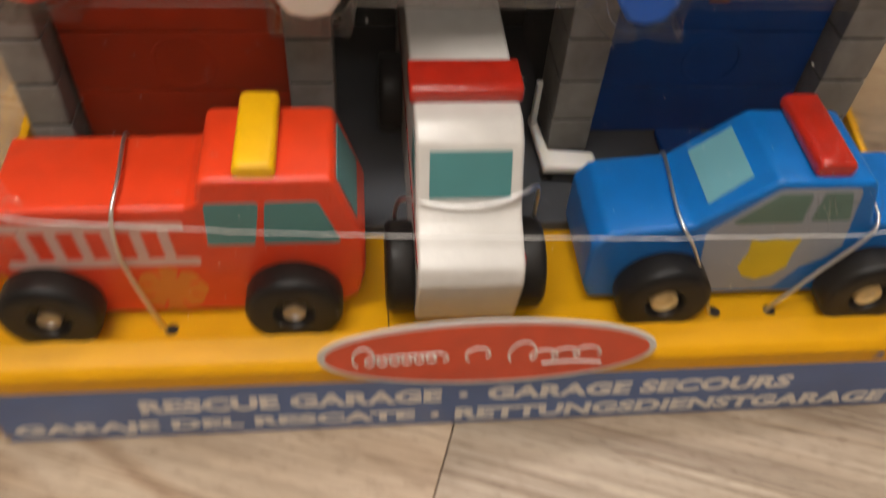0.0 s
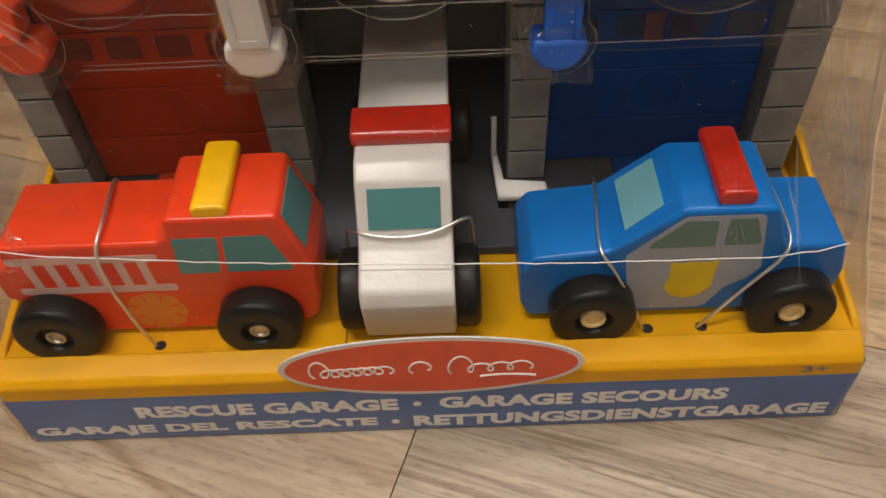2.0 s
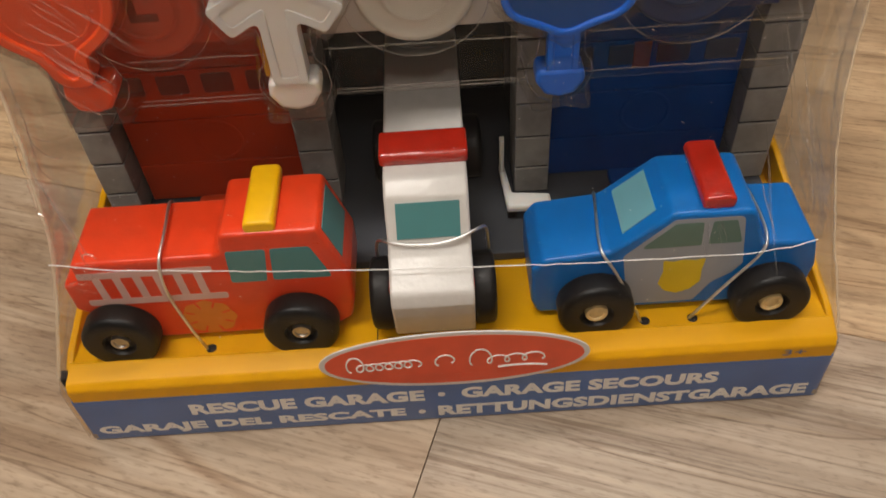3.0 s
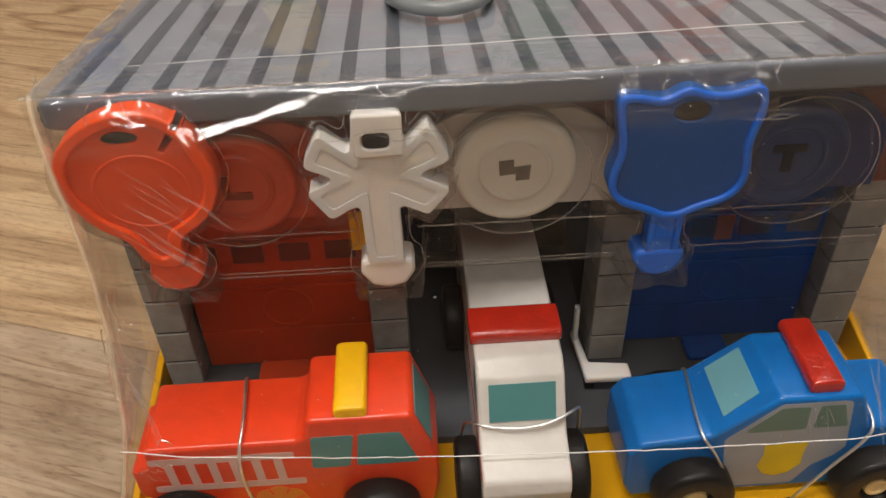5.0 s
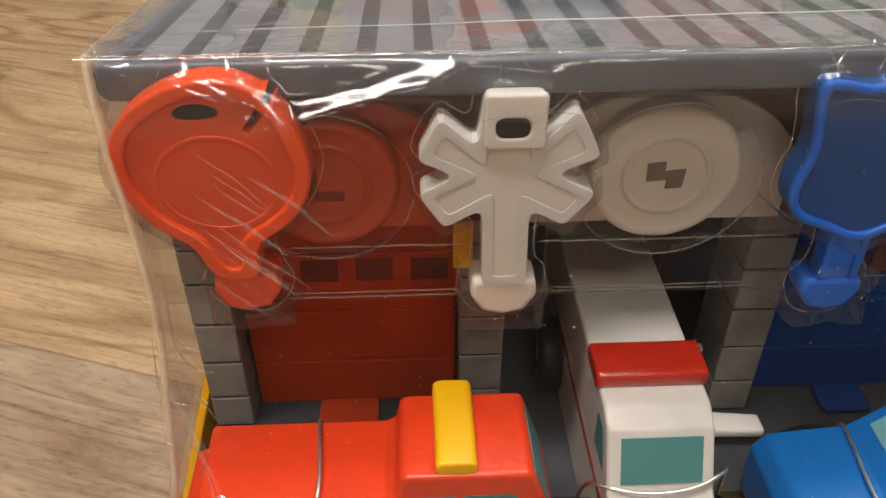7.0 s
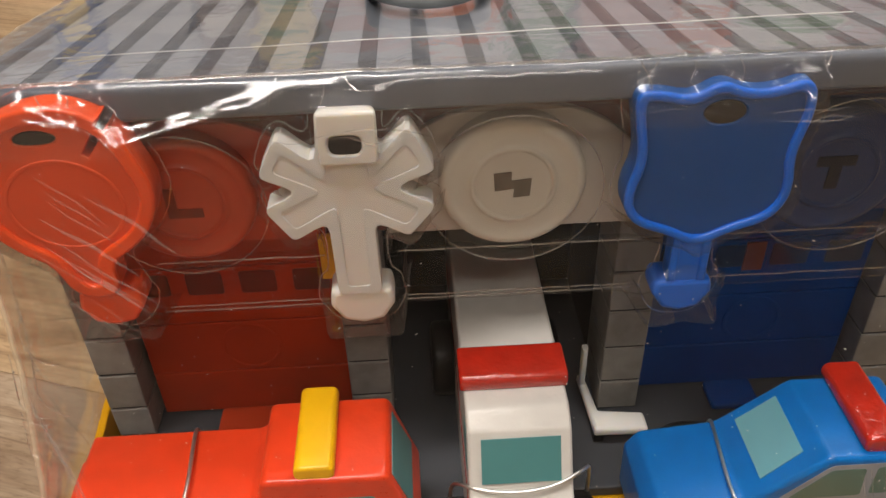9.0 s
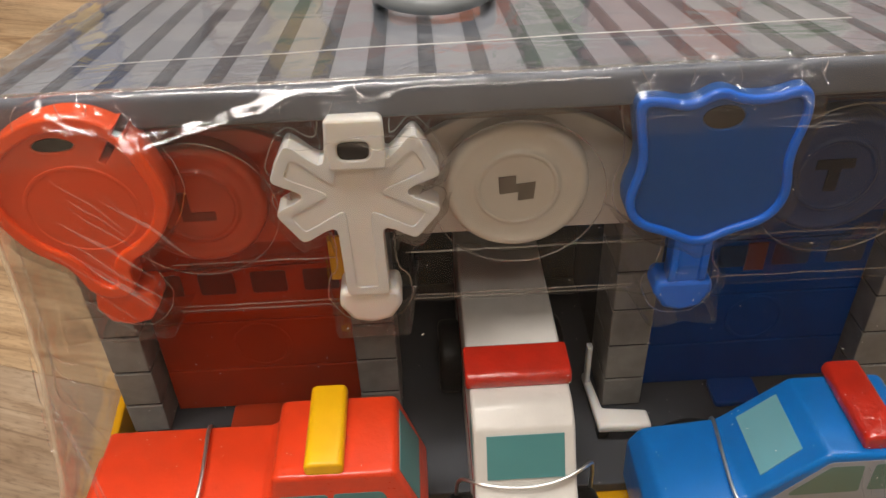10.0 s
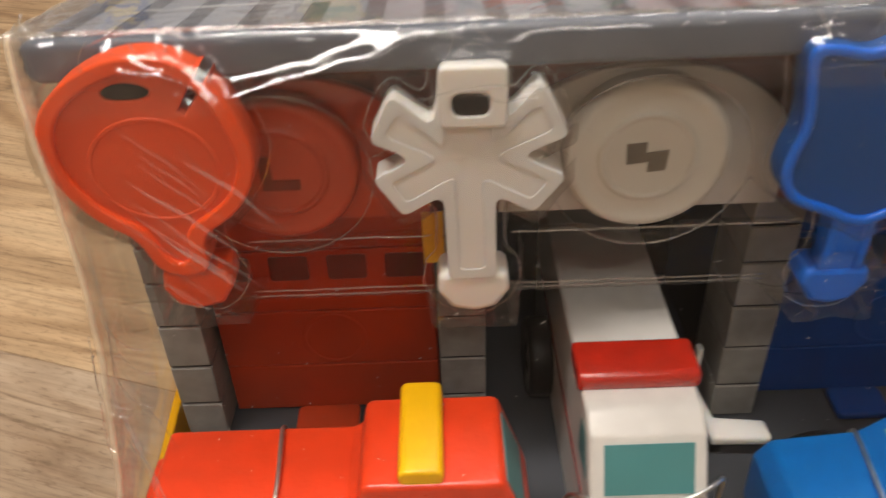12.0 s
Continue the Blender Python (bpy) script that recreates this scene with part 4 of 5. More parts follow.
BKEY = [(26.2, 194), (33, 194.2), (41, 192.0), (48, 196.6), (54.5, 193.4), (62, 193.2), (71.5, 196.4), (74, 187), (71.0, 174), (73.2, 164), (71.8, 157.0), (67, 152.0), (58.5, 149.6), (49, 144.6), (39.5, 149.8), (31.5, 152.6), (27.0, 158.0), (26.6, 165), (29.4, 174), (27.4, 185)]
bkey = key("blue_key", BKEY, 58.0, 67.0, KEY_BLUE, KEY_BLUE_SHADED, [ellipse(50.4, 187.0, 5.6, 3.5)], "blue plastic toy key with police shield head", 2.6, 1.4, 5.0, True)
plate("key_shaft", [rect(43.5, 54.2, 129, 150, 1.0)], 60.8, 68.0, KEY_BLUE, bkey, 1.4, "y", "blue key shaft")
for x in (44.4, 53.3):
    block("key_rib", x - 1.3, x + 1.3, 60.0, 62.0, 131, 149, KEY_BLUE, bkey, 0.8)
plate("key_foot", rounded([(40, 131), (57, 131), (57.5, 126), (54, 120.5), (48.5, 119), (43, 120.5), (39.5, 126)], 2.5), 60.0, 71.0, KEY_BLUE, bkey, 1.6, "y", "rounded blue key end")

RKEY = [(-148, 184), (-141, 192), (-131, 197.5), (-121, 199.2), (-112, 197.0), (-105.4, 191.0), (-102.6, 183), (-99.5, 173), (-103, 163), (-108.5, 156.8), (-117, 151.5), (-116, 140), (-129, 140), (-132.5, 151.5), (-138, 155), (-143.5, 160), (-149.5, 172)]
KEY_SHIFT = 3.2
SLIT_MOUTH, SLIT_TIP = Vector((-107.6, 194.6)), Vector((-114.8, 184.6))


def slit_in(pts, deep, half):
    """The outline with a narrow slit cut in from its upper edge."""
    along = (SLIT_TIP - SLIT_MOUTH).normalized()
    across = Vector((-along.y, along.x))
    keep = [not (abs((Vector(p) - SLIT_MOUTH).dot(across)) < half + 0.3 and abs((Vector(p) - SLIT_MOUTH).dot(along)) < 7) for p in pts]
    start = next(k for k in range(len(pts)) if keep[k - 1] and not keep[k])
    turned = pts[start:] + pts[:start]
    rest = [p for p, k in zip(turned, keep[start:] + keep[:start]) if k]
    before = Vector(rest[-1])
    sg = 1 if (before - SLIT_MOUTH).dot(across) > 0 else -1
    tip = SLIT_MOUTH + along * deep
    cut = [SLIT_MOUTH + across * sg * half, tip + across * sg * half * 0.7, tip - across * sg * half * 0.7, SLIT_MOUTH - across * sg * half]
    return rest + [tuple(c) for c in cut]


r_hole = chaikin([(-132.0, 190.6), (-126, 192.6), (-120.0, 190.8), (-121.5, 188.2), (-130.5, 188.0)], 2)
rkey = thing("red_key", -124, 65, 127, "orange-red plastic toy key with fire badge head", "toy key", "garage keys")
r_out = chaikin(RKEY, 3)
plate("key_plate", [slit_in(r_out, 12.5, 1.3), r_hole], 57.0, 65.0, KEY_RED_SHADED, rkey, 0.5, "y", "flat recessed key face")
plate("key_rim", [slit_in(r_out, 3.2, 1.3), chaikin(inset(RKEY, 4.0), 3)], 55.6, 57.6, KEY_RED, rkey, 0.9, "y", "raised key rim", 3)
plate("key_hole", inset(r_hole, 0.15), 57.2, 58.0, SHADE_FILL, rkey, 0, "y", "plate filling the hanging hole, shade in its colour")
plate("key_ring", [ellipse(-124, 170, 15.5, 14.0), ellipse(-124, 170, 14.2, 12.7)], 56.8, 57.5, KEY_RED_SHADED, rkey, 0.3, "y", "faint round ring")
plate("key_foot", rounded([(-130, 140), (-113, 140), (-112.5, 134), (-116, 128.5), (-122, 127), (-128, 128.5), (-131, 134)], 2.5), 58.0, 69.0, KEY_RED, rkey, 1.6, "y", "rounded red key end")
rkey.location.x += KEY_SHIFT * MM


# ---- wire ties ----
def tie(points, label, r=0.62):
    w = tube("wire_tie", points, r, WIRE_STEEL)
    tagged(w, label, "wire tie", "wire ties")
    return w


tie([(-95, 15.0, 39.8), (-97.5, 15.4, 48), (-100.5, 17.2, 60), (-102.5, 17.6, 72), (-101.8, 17.8, 84), (-100.6, 19.6, 90.4), (-100.2, 28, 91.0), (-101.0, 38, 90.8), (-102.0, 50.0, 90.6), (-102, 53, 87), (-101, 53, 60), (-100, 54, 41)], "bent steel wire tie over the fire truck")
tie([(79, 15.0, 39.8), (76.5, 15.4, 47), (70.5, 17.0, 60), (65.0, 17.4, 72), (61.0, 18.4, 77.4), (60.5, 24, 77.6), (61.5, 36, 77.8), (63.0, 51, 78.2), (63.5, 55, 76), (64, 55, 60), (64, 56, 41)], "bent steel wire tie over the police car bonnet")
tie([(98, 15.0, 39.8), (102, 15.2, 47), (111, 16.8, 60), (119, 17.0, 72), (121.8, 18.2, 78.0), (122.8, 24, 79.2), (123.0, 36, 79.0), (122.4, 51, 78.4), (122, 55, 75), (122, 56, 41)], "bent steel wire tie over the police car boot")
tie([(-24, 37, 60), (-24.2, 35.5, 72), (-22.5, 32, 80.6), (-18.0, 26.6, 82.6), (-6.0, 24.6, 82.0), (6.0, 25.0, 83.2), (13.5, 27.6, 85.2), (18.0, 31.5, 84.6), (20.0, 35.5, 79.0), (20.0, 37, 60)], "bent steel wire tie across the ambulance")


# ---- clear blister over the keys and lock discs ----
def outline_distance(px, pz, pts):
    """Signed distance to a closed outline, negative inside."""
    best = np.full(px.shape, 1e9)
    inside = np.zeros(px.shape, bool)
    for i, b in enumerate(pts):
        a = pts[i - 1]
        ex, ez = b[0] - a[0], b[1] - a[1]
        wx, wz = px - a[0], pz - a[1]
        t = np.clip((wx * ex + wz * ez) / max(1e-9, ex * ex + ez * ez), 0, 1)
        best = np.minimum(best, np.hypot(wx - t * ex, wz - t * ez))
        cross = ((a[1] > pz) != (b[1] > pz))
        xi = a[0] + (pz - a[1]) * ex / (ez if abs(ez) > 1e-9 else 1e-9)
        inside ^= cross & (px < xi)
    return np.where(inside, -best, best)


def grid_mesh(name, P, mat, parent=None, label=""):
    rows, cols = P.shape[:2]
    me = bpy.data.meshes.new(name)
    faces = [(r * cols + c, r * cols + c + 1, (r + 1) * cols + c + 1, (r + 1) * cols + c) for r in range(rows - 1) for c in range(cols - 1)]
    me.from_pydata([tuple(v) for v in (P.reshape(-1, 3) * MM)], [], faces)
    me.materials.append(mat)
    for p in me.polygons:
        p.use_smooth = True
    ob = new(name, me)
    if label:
        tagged(ob, label)
    ob.visible_shadow = False
    return ob


def step(v):
    v = np.clip(v, 0, 1)
    return v * v * (3 - 2 * v)


def fuzz(x, z, sx, sz, seed):
    return np.array([[noise.noise(Vector((a / sx, b / sz, seed))) for a, b in zip(ra, rb)] for ra, rb in zip(x, z)])


gx, gz = np.meshgrid(np.linspace(-150, 140, 300), np.linspace(113, 200.2, 110))
wob = fuzz(gx, gz, 9, 9, 3.1)
depth = np.full(gx.shape, 79.0)
depth = depth - 6.0 * step((gz - 135.5) / 3.5)
depth = depth - 10.8 * step((gz - 185.5) / 3.5)
for outline, front in ((WKEY, 57.2), (BKEY, 55.8), ([(a + KEY_SHIFT, b) for a, b in RKEY], 54.0), (rect(-57, -37, 119, 136), 57.5), (rect(39, 58, 117, 134), 57.5), (rect(-128, -107, 125, 142), 55.0)):
    dist = outline_distance(gx, gz, outline) + wob * 1.4
    depth = np.minimum(depth, front + (depth - front) * step((dist - 1.2) / 3.2))
for cx, cz, r in ((-96, 158.5, 23), (-1.6, 159.2, 24.5), (93, 158, 25.5)):
    dist = np.hypot(gx - cx, gz - cz) - r + wob * 1.0
    depth = np.minimum(depth, 69.8 + (depth - 69.8) * step((dist - 0.5) / 2.0))
depth += wob * 0.25
blister = grid_mesh("clear_blister", np.stack([gx, depth, gz], -1), BLISTER)
tagged(blister, "clear thermoformed plastic blister holding the keys", "blister pack")
edge = [(x, float(depth[0, i]) - 0.1, 113 + 0.25 * math.sin(x * 0.3)) for i, x in enumerate(np.linspace(-150, 140, 300)) if i % 6 == 0]
tube("blister_edge", edge, 0.28, BLISTER, blister, "thin bright lower edge", 1).visible_shadow = False


# ---- shrink wrap ----
def lerp(v, xs, ys):
    return float(np.interp(v, xs, ys))


Z_ROWS = np.concatenate([np.linspace(1, 40, 12), np.linspace(42, 180, 92), np.linspace(181, 202, 36)])
front_y = [lerp(z, [0, 30, 37, 41, 100, 160, 182, 190, 196, 199, 200.4, 201.2, 201.7, 202], [-1.6, -1.6, -1.2, 3.0, 25.0, 45.5, 52.3, 55.4, 58.6, 60.4, 61.6, 62.8, 64.6, 67.0]) for z in Z_ROWS]
half_l = [lerp(z, [0, 41, 75, 98, 132, 160, 190, 202], [154.0, 153.0, 143.5, 139.5, 138.5, 141, 146.6, 148.0]) for z in Z_ROWS]
half_r = [lerp(z, [0, 41, 78, 110, 132, 160, 190, 202], [154.2, 154.2, 147, 142, 141, 144, 149.6, 152.2]) for z in Z_ROWS]
BACK = 188.0
# long straight folds in the film: from (x, z) to (x, z), height, width
FOLDS = [(-150, 186, -106, 158, 0.9, 1.3), (-148, 178, -112, 150, 1.0, 1.2), (-150, 170, -118, 140, 0.8, 1.2), (-144, 190, -100, 172, 0.7, 1.0), (-138, 168, -106, 150, 0.8, 1.0),
         (-146, 150, -128, 118, 0.9, 1.2), (-143, 140, -134, 96, 0.9, 1.3), (-146, 110, -136, 84, 0.7, 1.0), (-140, 92, -118, 84, 0.6, 0.9),
         (118, 190, 139, 128, 0.9, 1.4), (130, 160, 141, 96, 1.0, 1.4), (124, 120, 136, 74, 0.7, 1.2), (104, 106, 110, 84, 0.5, 0.8), (99, 104, 104, 80, 0.5, 0.8), (133, 110, 146, 60, 0.8, 1.2),
         (112, 150, 126, 112, 0.6, 1.2), (-20, 188, 40, 186, 0.5, 0.9), (-66, 197.5, -34, 198.2, 0.8, 1.2), (-118, 196, -96, 190, 0.8, 0.9), (66, 128, 84, 108, 0.4, 0.8), (128, 34, 134, 12, 0.25, 0.9), (118, 30, 126, 6, 0.25, 0.9),
         (29, 197, 37, 190, 1.1, 1.0), (34, 197, 40, 192, 0.8, 0.7), (50, 197, 58, 191, 1.3, 1.3), (45, 196, 50, 191, 0.7, 0.7), (66, 198, 73, 190, 1.1, 1.0), (70, 198, 75, 191, 0.7, 0.7),
         (-69, 189, -62, 182, 0.9, 0.8), (-35, 191, -27, 185, 0.9, 0.8), (-128, 199, -104, 190, 1.0, 1.0), (-122, 200, -98, 192, 0.8, 0.8), (-142, 196, -118, 186, 0.7, 1.0)]


def fold_height(x, z):
    h = 0.0
    for xa, za, xb, zb, amp, w in FOLDS:
        ex, ez = xb - xa, zb - za
        L = math.hypot(ex, ez)
        t = ((x - xa) * ex + (z - za) * ez) / (L * L)
        if -0.05 < t < 1.05:
            d = ((x - xa) * ez - (z - za) * ex) / L + 1.2 * math.sin(t * 5)
            if abs(d) < 3 * w:
                h += amp * math.exp(-d * d / (w * w)) * math.sin(math.pi * min(1, max(0, t))) ** 0.5
    return h


KEY_TOPS = [(-141.0, 186.0, -101.0, 196.8, 51.8), (28.5, 180.0, 71.5, 192.4, 52.8), (-36.0, 180.0, -30.0, 186.5, 53.0), (-66.0, 180.0, -62.0, 185.5, 53.0)]


def tent(x, z):
    """How far forward the film is held by the tops of the keys."""
    held = 99.0
    for xa, za, xb, zb, front in KEY_TOPS:
        bow = zb - 7.0 * ((x - xa) / (xb - xa) * 2 - 1) ** 2 if xa < -100 else zb
        out = math.hypot(max(xa - x, 0.0, x - xb), max(za - z, 0.0, z - bow) * 1.2)
        held = min(held, front + (1.15 + 0.3 * noise.noise(Vector((x / 4.0, z / 9.0, 6.0)))) * out)
    return held


def swoosh(x, z):
    """The broad fold that runs up from the red key to the roof's edge."""
    ease = min(1.0, max(0.0, (x + 118) / 12)) * min(1.0, max(0.0, (-58 - x) / 10))
    d = (z - lerp(x, [-118, -98, -84, -72, -58], [188.0, 189.4, 192.0, 195.0, 197.4])) / 2.9
    return lerp(x, [-100, -82], [3.5, 2.9]) * ease * math.exp(-d * d)


sheet = []
for z, fy, hl, hr in zip(Z_ROWS, front_y, half_l, half_r):
    r = 4.0
    outer = lerp(z, [58, 76], [153.6, 148.8])
    wide = lambda h, y, far=153.6: h + (far - h) * min(1.0, max(0.0, (y - fy - r) / max(4.0, 86.0 - fy)))
    ring = [(-wide(hl, y, outer), y) for y in np.linspace(BACK, fy + r, 36)]
    ring += [(-hl + r - r * math.cos(a), fy + r - r * math.sin(a)) for a in np.linspace(0.2, 1.37, 6)]
    ring += [(x, fy) for x in np.linspace(-hl + r, hr - r, 400)]
    ring += [(hr - r + r * math.sin(a), fy + r - r * math.cos(a)) for a in np.linspace(0.2, 1.37, 6)]
    ring += [(wide(hr, y), y) for y in np.linspace(fy + r, BACK, 36)]
    row = []
    for x, y in ring:
        sidey = min(1.0, max(0.0, (abs(x) - 118) / 26.0))
        top = min(1.0, max(0.0, (z - 168) / 25.0))
        low = 1.0 if z > 44 else 0.15
        n1 = noise.noise(Vector((x / 30, y / 30, z / 60)))
        n2 = noise.noise(Vector((x / 7 + z / 25, y / 9, z / 40)))
        n3 = noise.noise(Vector((x / 5.5, y / 4, z / 4)))
        n4 = noise.noise(Vector((x / 26, 9.0, z / 11)))
        patch = min(1.0, max(0.0, 0.5 + 1.6 * noise.noise(Vector((x / 24, 5.0, z / 30)))))
        amp = low * (0.5 * n1 + (0.2 + 0.9 * sidey + 0.05 * top) * n2 + (0.04 + 0.12 * sidey) * n3 + 0.22 * top * patch * n4)
        if abs(x) > min(hl, hr) - 4.2 and y > fy + 3:
            row.append((x + amp * (1 if x > 0 else -1) * 1.2, y, min(z, roof_z(max(y, RY0)) + 1.9)))
        else:
            row.append((x, min(y - amp, tent(x, z)) - fold_height(x, z) - swoosh(x, z), z + 0.1 * n3 * top))
    sheet.append(row)
wrap = thing("shrink_wrap", 0, 60, 0, "clear creased shrink wrap film round the whole box", "plastic film")


def wrap_part(name, P, mat, label):
    ob = grid_mesh(name, P, mat, None, label)
    ob.parent = wrap
    ob.matrix_parent_inverse = wrap.matrix_basis.inverted()
    return ob


sheet = np.array(sheet)
wrap_part("film_side", sheet[:, :39], FILM_SIDE, "hazy stretched side film")
top_rows = int(np.searchsorted(Z_ROWS, 187.0))
wrap_part("film_front", sheet[:top_rows + 1, 38:-38], FILM, "clear front film")
wrap_part("film_edge", sheet[top_rows:, 38:-38], FILM_EDGE, "glossy film pulled over the roof edge")
wrap_part("film_side", sheet[:, -39:], FILM_SIDE, "hazy stretched side film")
tx, ty = np.meshgrid(np.linspace(-149.0, 153.5, 160), np.concatenate([np.linspace(61.8, 72, 9), np.linspace(74, 190, 40)]))
tz = 200.0 - ROOF_FALL * (ty - RY0) + 1.6
crease = fuzz(tx, ty, 4, 7, 7.7)
swell = fuzz(tx, ty, 40, 22, 2.2)
near_edge = np.exp(-(ty - 62) / 7.0) + np.exp(-(153 - np.abs(tx - 2.2)) / 6.0)
tz += 0.34 * crease * (0.25 + near_edge) + 0.4 * swell - 0.8 * np.exp(-(ty - 61) / 1.5)
wrap_part("film_top", np.stack([tx, ty, tz], -1), FILM_TOP, "clear glossy film over the roof")
# weld lines of the film
seam = []
for x in np.linspace(-141, 139, 60):
    z = lerp(x, [-143, -120, -60, -20, 50, 115, 132, 145], [90, 86, 81.5, 79.5, 77, 76.5, 78.5, 82]) + 0.5 * noise.noise(Vector((x / 6, 0, 1)))
    seam.append((x, lerp(z, [41, 100], [3.0, 25.0]) - 0.7, z))
sm = tube("film_weld", seam, 0.20, FILM_SEAM, wrap, "thin white weld line", 1, False)
weld = [(x, 92.0 + 0.3 * math.sin(x / 9), roof_z(92) + 2.1 + 0.015 * x) for x in np.linspace(-128, 95, 40)]
tube("film_weld", weld, 0.16, FILM_SEAM, wrap, "thin pale weld line", 1, False)

# dust on the film
rng = random.Random(4)
bm = bmesh.new()
for i in range(320):
    x, z = rng.uniform(-130, 134), rng.uniform(52, 184)
    y = lerp(z, [41, 100, 160, 186], [3.0, 25.0, 45.5, 53.0]) - 0.9
    s, a = rng.choice((0.05, 0.06, 0.08, 0.11)), rng.uniform(0, 3.1)
    l = s * rng.choice((1, 1, 1.4, 3.5))
    c, k = math.cos(a), math.sin(a)
    vs = [bm.verts.new(((x + u * c - v * k) * MM, (y - 0.1 * w) * MM, (z + u * k + v * c) * MM)) for w in (0, 1) for u, v in ((-l, -s), (l, -s), (l, s), (-l, s))]
    bm.faces.new(vs[4:])
    for q in range(4):
        bm.faces.new((vs[q], vs[(q + 1) % 4], vs[4 + (q + 1) % 4], vs[4 + q]))
dust = part("dust_specks", bm, DUST, None)
tagged(dust, "scattered pale dust specks on the clear film", "dust", kind="stuff")

# raised clear edges of the blister round keys and discs
def clear_line(points, r, parent, label, closed=False, mat=CLEAR_EDGE):
    pts = points + [points[0]] if closed else points
    ob = tube("clear_edge", pts, r, mat, parent, label, 1, False, mat == CREASE)
    ob.visible_shadow = False
    return ob


for outline, y in ((WKEY[:9] + [(-41, 137), (-37, 134), (-36.5, 126), (-41, 119.5), (-47, 118), (-53, 119.5), (-58, 126), (-57.5, 134), (-53.5, 137)] + WKEY[11:], 66.0),
                   (BKEY[:13] + [(54, 149), (55, 133), (58, 130), (58, 124), (54, 118), (48.5, 116.5), (43, 118), (39, 124), (39, 130), (43, 133), (43.5, 149)] + BKEY[14:], 65.0),
                   ([(a + KEY_SHIFT, b) for a, b in RKEY[:11] + [(-113, 139), (-111, 134), (-115, 126.5), (-122, 124.5), (-129, 126.5), (-132.5, 134), (-130, 139)] + RKEY[13:]], 63.5)):
    ring = chaikin(inset(outline, -2.4), 3)
    pts = [(x + 0.5 * noise.noise(Vector((x / 5, z / 5, 0))), y + 0.8 * noise.noise(Vector((x / 7, z / 7, 4))), z + 0.5 * noise.noise(Vector((x / 5, z / 5, 9)))) for x, z in ring]
    clear_line(pts, 0.22, blister, "bright moulded edge round a key", True)
for cx, cz, r in ((-96, 158.5, 24.2), (-1.6, 158.6, 25.6), (95, 157.5, 27.0)):
    a0, a1 = (-150, 150) if cx < -50 else (-170, 190)
    pts = []
    for i in range(60):
        a = math.radians(a0 + (a1 - a0) * i / 59)
        pts.append((cx + r * math.cos(a), 70.5, cz + r * 0.95 * math.sin(a)))
    clear_line(pts, 0.22, blister, "bright moulded edge round a lock disc")
for xa, xb, z, y in ((-108, -58, 137.6, 73.0), (-36, 38, 137.8, 73.0), (60, 136, 138.0, 73.0), (-110, -58, 116.2, 78.2), (-36, 38, 116.0, 78.2), (60, 138, 117.0, 78.2), (-36, 38, 114.2, 78.6), (-112, -58, 114.0, 78.6)):
    pts = [(x, y, z + 0.35 * noise.noise(Vector((x / 9, z, 0)))) for x in np.linspace(xa, xb, 24)]
    clear_line(pts, 0.26, blister, "bright moulded lower edge")

# folded ridges of the film along the box's corners
for s, half in ((-1, half_l), (1, half_r)):
    pts = []
    for z, fy, h in list(zip(Z_ROWS, front_y, half))[12::2]:
        w = noise.noise(Vector((z / 14, s * 3.0, 0)))
        pts.append((s * (h - 0.8 + 0.9 * w), fy + 1.2, z))
    clear_line(pts, 0.8 if s < 0 else 0.5, wrap, "pale folded film corner", False, FILM_FOLD)
    pts = []
    for z, fy, h in list(zip(Z_ROWS, front_y, half))[14::2]:
        w = noise.noise(Vector((z / 18, s * 3.0, 8)))
        pts.append((s * (h + 2.0 + 1.6 * w), fy + 14.0 + 3 * w, z))
    clear_line(pts, 0.35, wrap, "pale folded film corner")
pts = [(x, 63.0 + 0.25 * noise.noise(Vector((x / 6, 0, 0))), 201.5 + 0.3 * noise.noise(Vector((x / 8, 3, 0)))) for x in np.linspace(-150, 150, 150)]
clear_line(pts, 0.40, wrap, "bright folded film edge along the roof")
# soft creases where the film is pulled over the corners
rng = random.Random(11)
CREASES = [(rng.uniform(-139, -112), rng.uniform(150, 186), rng.uniform(20, 40), rng.uniform(-40, -34), rng.choice((0.14, 0.22, 0.34, 0.5))) for i in range(16)]
CREASES += [(rng.uniform(112, 139), rng.uniform(120, 190), rng.uniform(22, 60), rng.uniform(-82, -68), rng.choice((0.18, 0.3, 0.5))) for i in range(14)]
CREASES += [(rng.uniform(94, 132), rng.uniform(88, 112), rng.uniform(14, 30), rng.uniform(-80, -66), rng.choice((0.12, 0.2, 0.35))) for i in range(10)]
CREASES += [(-141 + rng.uniform(0, 9), rng.uniform(96, 150), rng.uniform(14, 40), rng.uniform(-84, -60), rng.choice((0.18, 0.3, 0.5))) for i in range(9)]
CREASES += [(rng.uniform(-100, 70), rng.uniform(186, 190), rng.uniform(14, 40), rng.uniform(-8, 8), rng.choice((0.12, 0.2))) for i in range(8)]
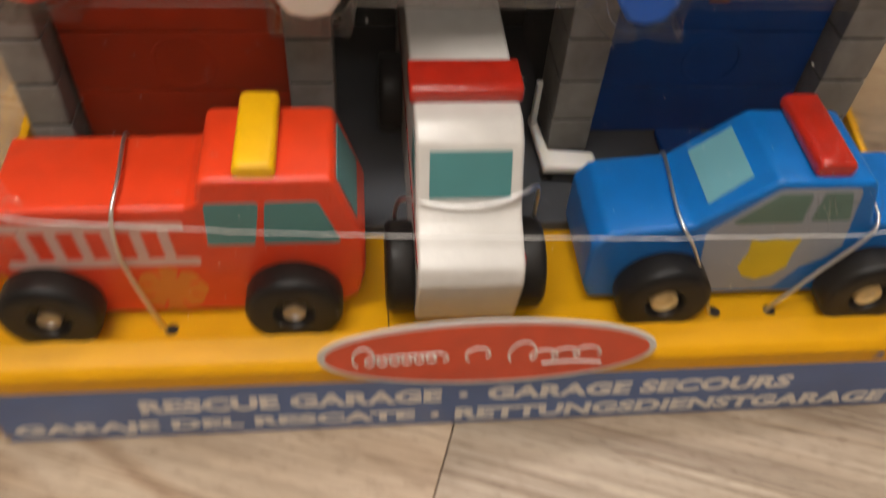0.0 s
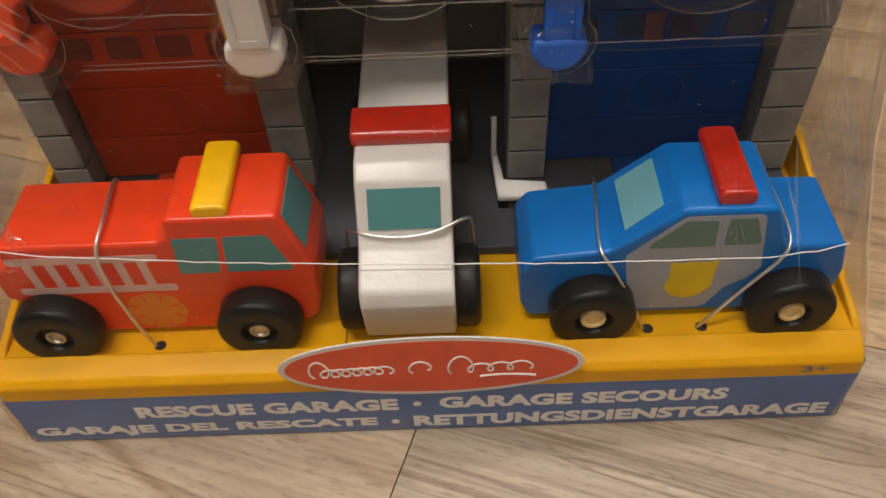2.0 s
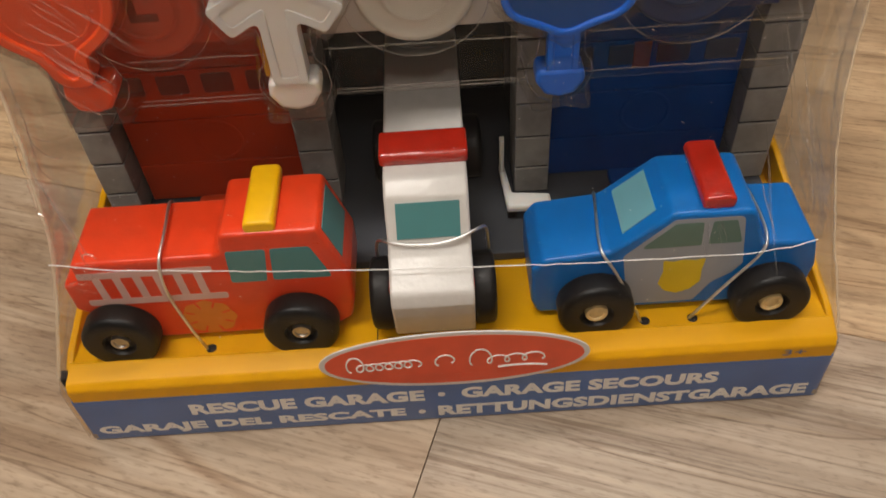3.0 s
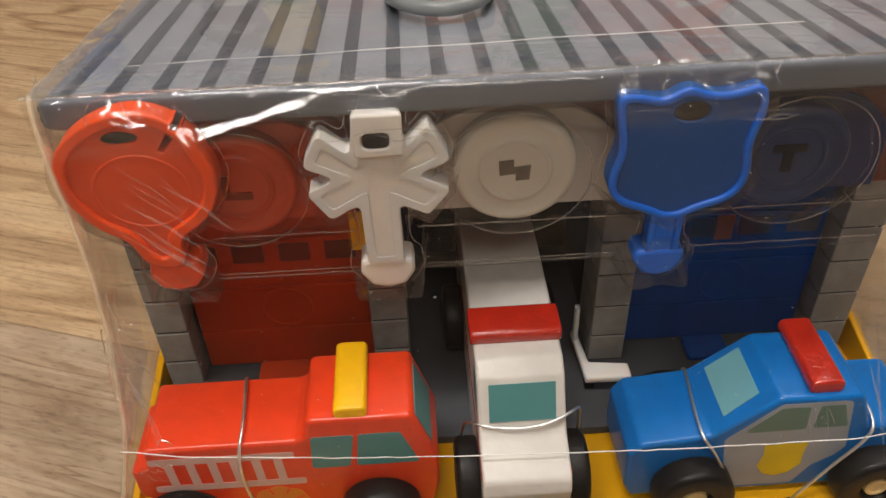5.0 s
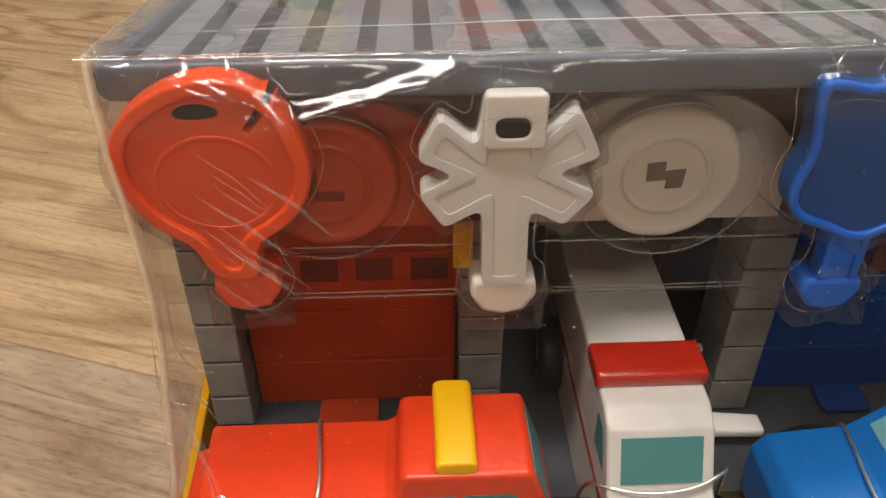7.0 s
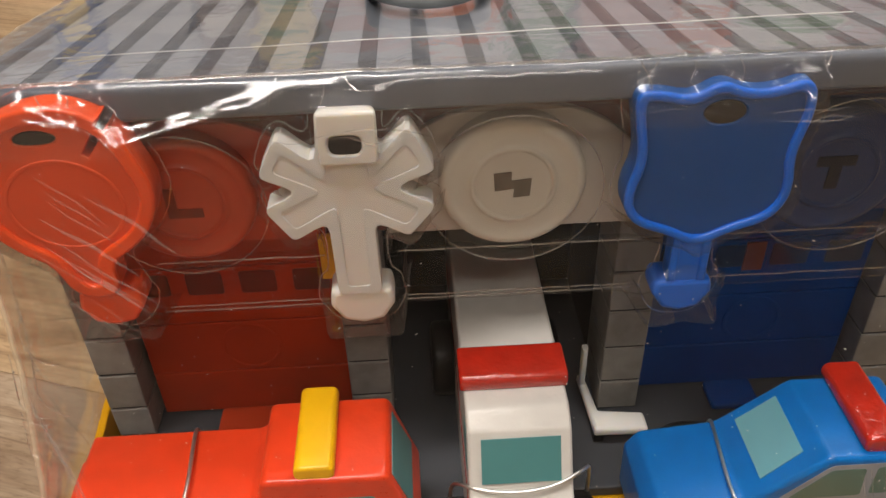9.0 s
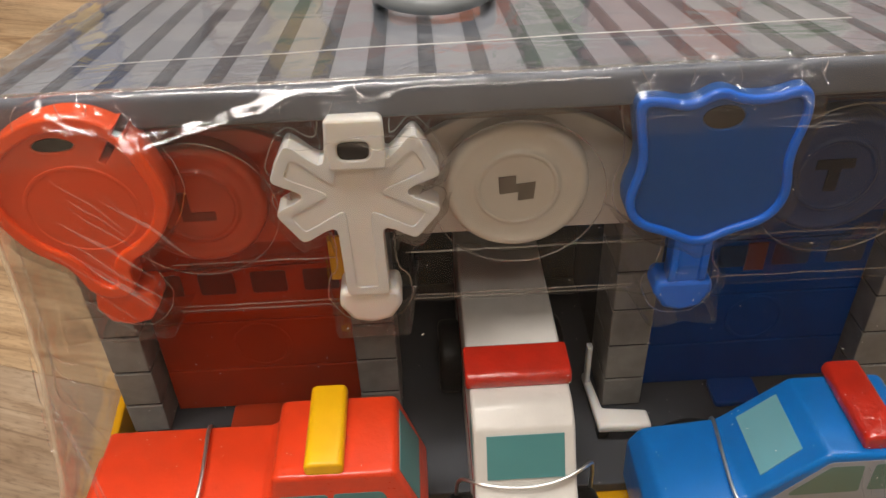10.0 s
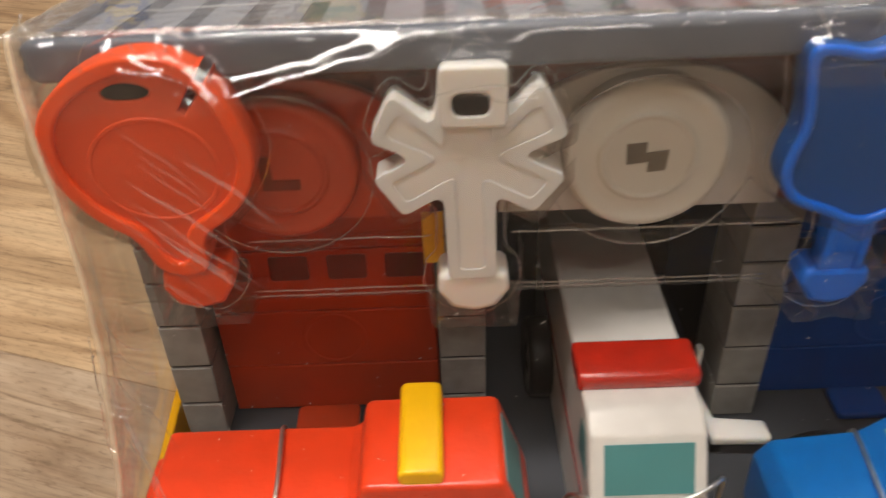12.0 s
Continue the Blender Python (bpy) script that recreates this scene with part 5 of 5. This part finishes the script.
for xa, za, length, turn_deg, r in CREASES:
    pts = []
    bow, seed = rng.uniform(-2.5, 2.5) * (0.3 if xa < -110 else 1.0), rng.uniform(0, 90)
    c, k = math.cos(radians(turn_deg)), math.sin(radians(turn_deg))
    for i in range(12):
        t = i / 11
        side = bow * math.sin(math.pi * t) + 0.8 * noise.noise(Vector((t * 3, seed, 0)))
        x, z = xa + length * t * c - side * k, za + length * t * k + side * c
        if abs(x) > 141 or z < 44:
            continue
        pts.append((x, lerp(z, list(Z_ROWS), front_y) - 0.9 - 0.4 * noise.noise(Vector((t * 2, seed, 5))), z))
    if len(pts) > 4:
        clear_line(pts, r, wrap, "pale crease in the film", False, CREASE)
# small curls where the film is pinched beside the red key
for i in range(7):
    x0, z0, seed = rng.uniform(-145, -130), rng.uniform(112, 154), rng.uniform(0, 50)
    pts = []
    for j in range(16):
        a = j * 0.42 + seed
        x, z = x0 + 0.9 * j * 0.55 + 2.6 * math.cos(a), z0 - 1.1 * j * 0.8 + 2.6 * math.sin(a)
        pts.append((max(x, -139), lerp(z, list(Z_ROWS), front_y) - 1.0, z))
    clear_line(pts, 0.20, wrap, "bright film curl")
# crackled film at the truck's rear corner, where the weld line meets the fold
for i in range(9):
    x, z = rng.uniform(-141, -128), rng.uniform(80, 93)
    pts = []
    for j in range(6):
        x, z = x + rng.uniform(0.2, 2.2), z + rng.uniform(-1.6, 1.2)
        pts.append((max(x, -140), lerp(z, list(Z_ROWS), front_y) - 1.0, z))
    clear_line(pts, rng.choice((0.1, 0.16, 0.24)), wrap, "bright film crackle")
# little puckers of the film over the key tops
for i in range(12):
    xa, xb = ((-66, -28), (28, 42), (48, 76), (-140, -104))[i % 4]
    x = rng.uniform(xa, xb)
    drop, lean = rng.uniform(2.0, 6.0), rng.uniform(-2.5, 2.5)
    pts = []
    for j in range(7):
        t = j / 6
        z = 201.0 - drop * t
        pts.append((x + lean * t + 0.9 * math.sin(t * 3.4 + i), min(lerp(z, list(Z_ROWS), front_y), tent(x, z)) - 0.7, z))
    clear_line(pts, rng.choice((0.10, 0.14, 0.2)), wrap, "bright film pucker")
# fine creases of the film that lies on the roof
for xa, xb, ya, yb, count in ((-138, -84, 66, 84, 9), (74, 146, 66, 108, 16), (-130, 60, 64, 70, 12)):
    for i in range(count):
        x0, y0 = rng.uniform(xa, xb), rng.uniform(ya, yb)
        length = rng.uniform(8, 34) if xa != -130 else rng.uniform(2, 5)
        lean = rng.uniform(0.05, 0.22) if xa < -131 else rng.uniform(-0.9, -0.2) if xa > 0 else rng.uniform(0.5, 1.6)
        pts = []
        for j in range(9):
            t = j / 8
            x, y = x0 + length * (t - 0.5), y0 + length * lean * (t - 0.5) + 1.2 * math.sin(math.pi * t) * math.sin(i)
            pts.append((min(max(x, -150), 150), max(y, 64.0), roof_z(max(y, 64.0)) + 2.2))
        clear_line(pts, rng.choice((0.08, 0.12, 0.18)), wrap, "fine crease in the film over the roof", False, CREASE)
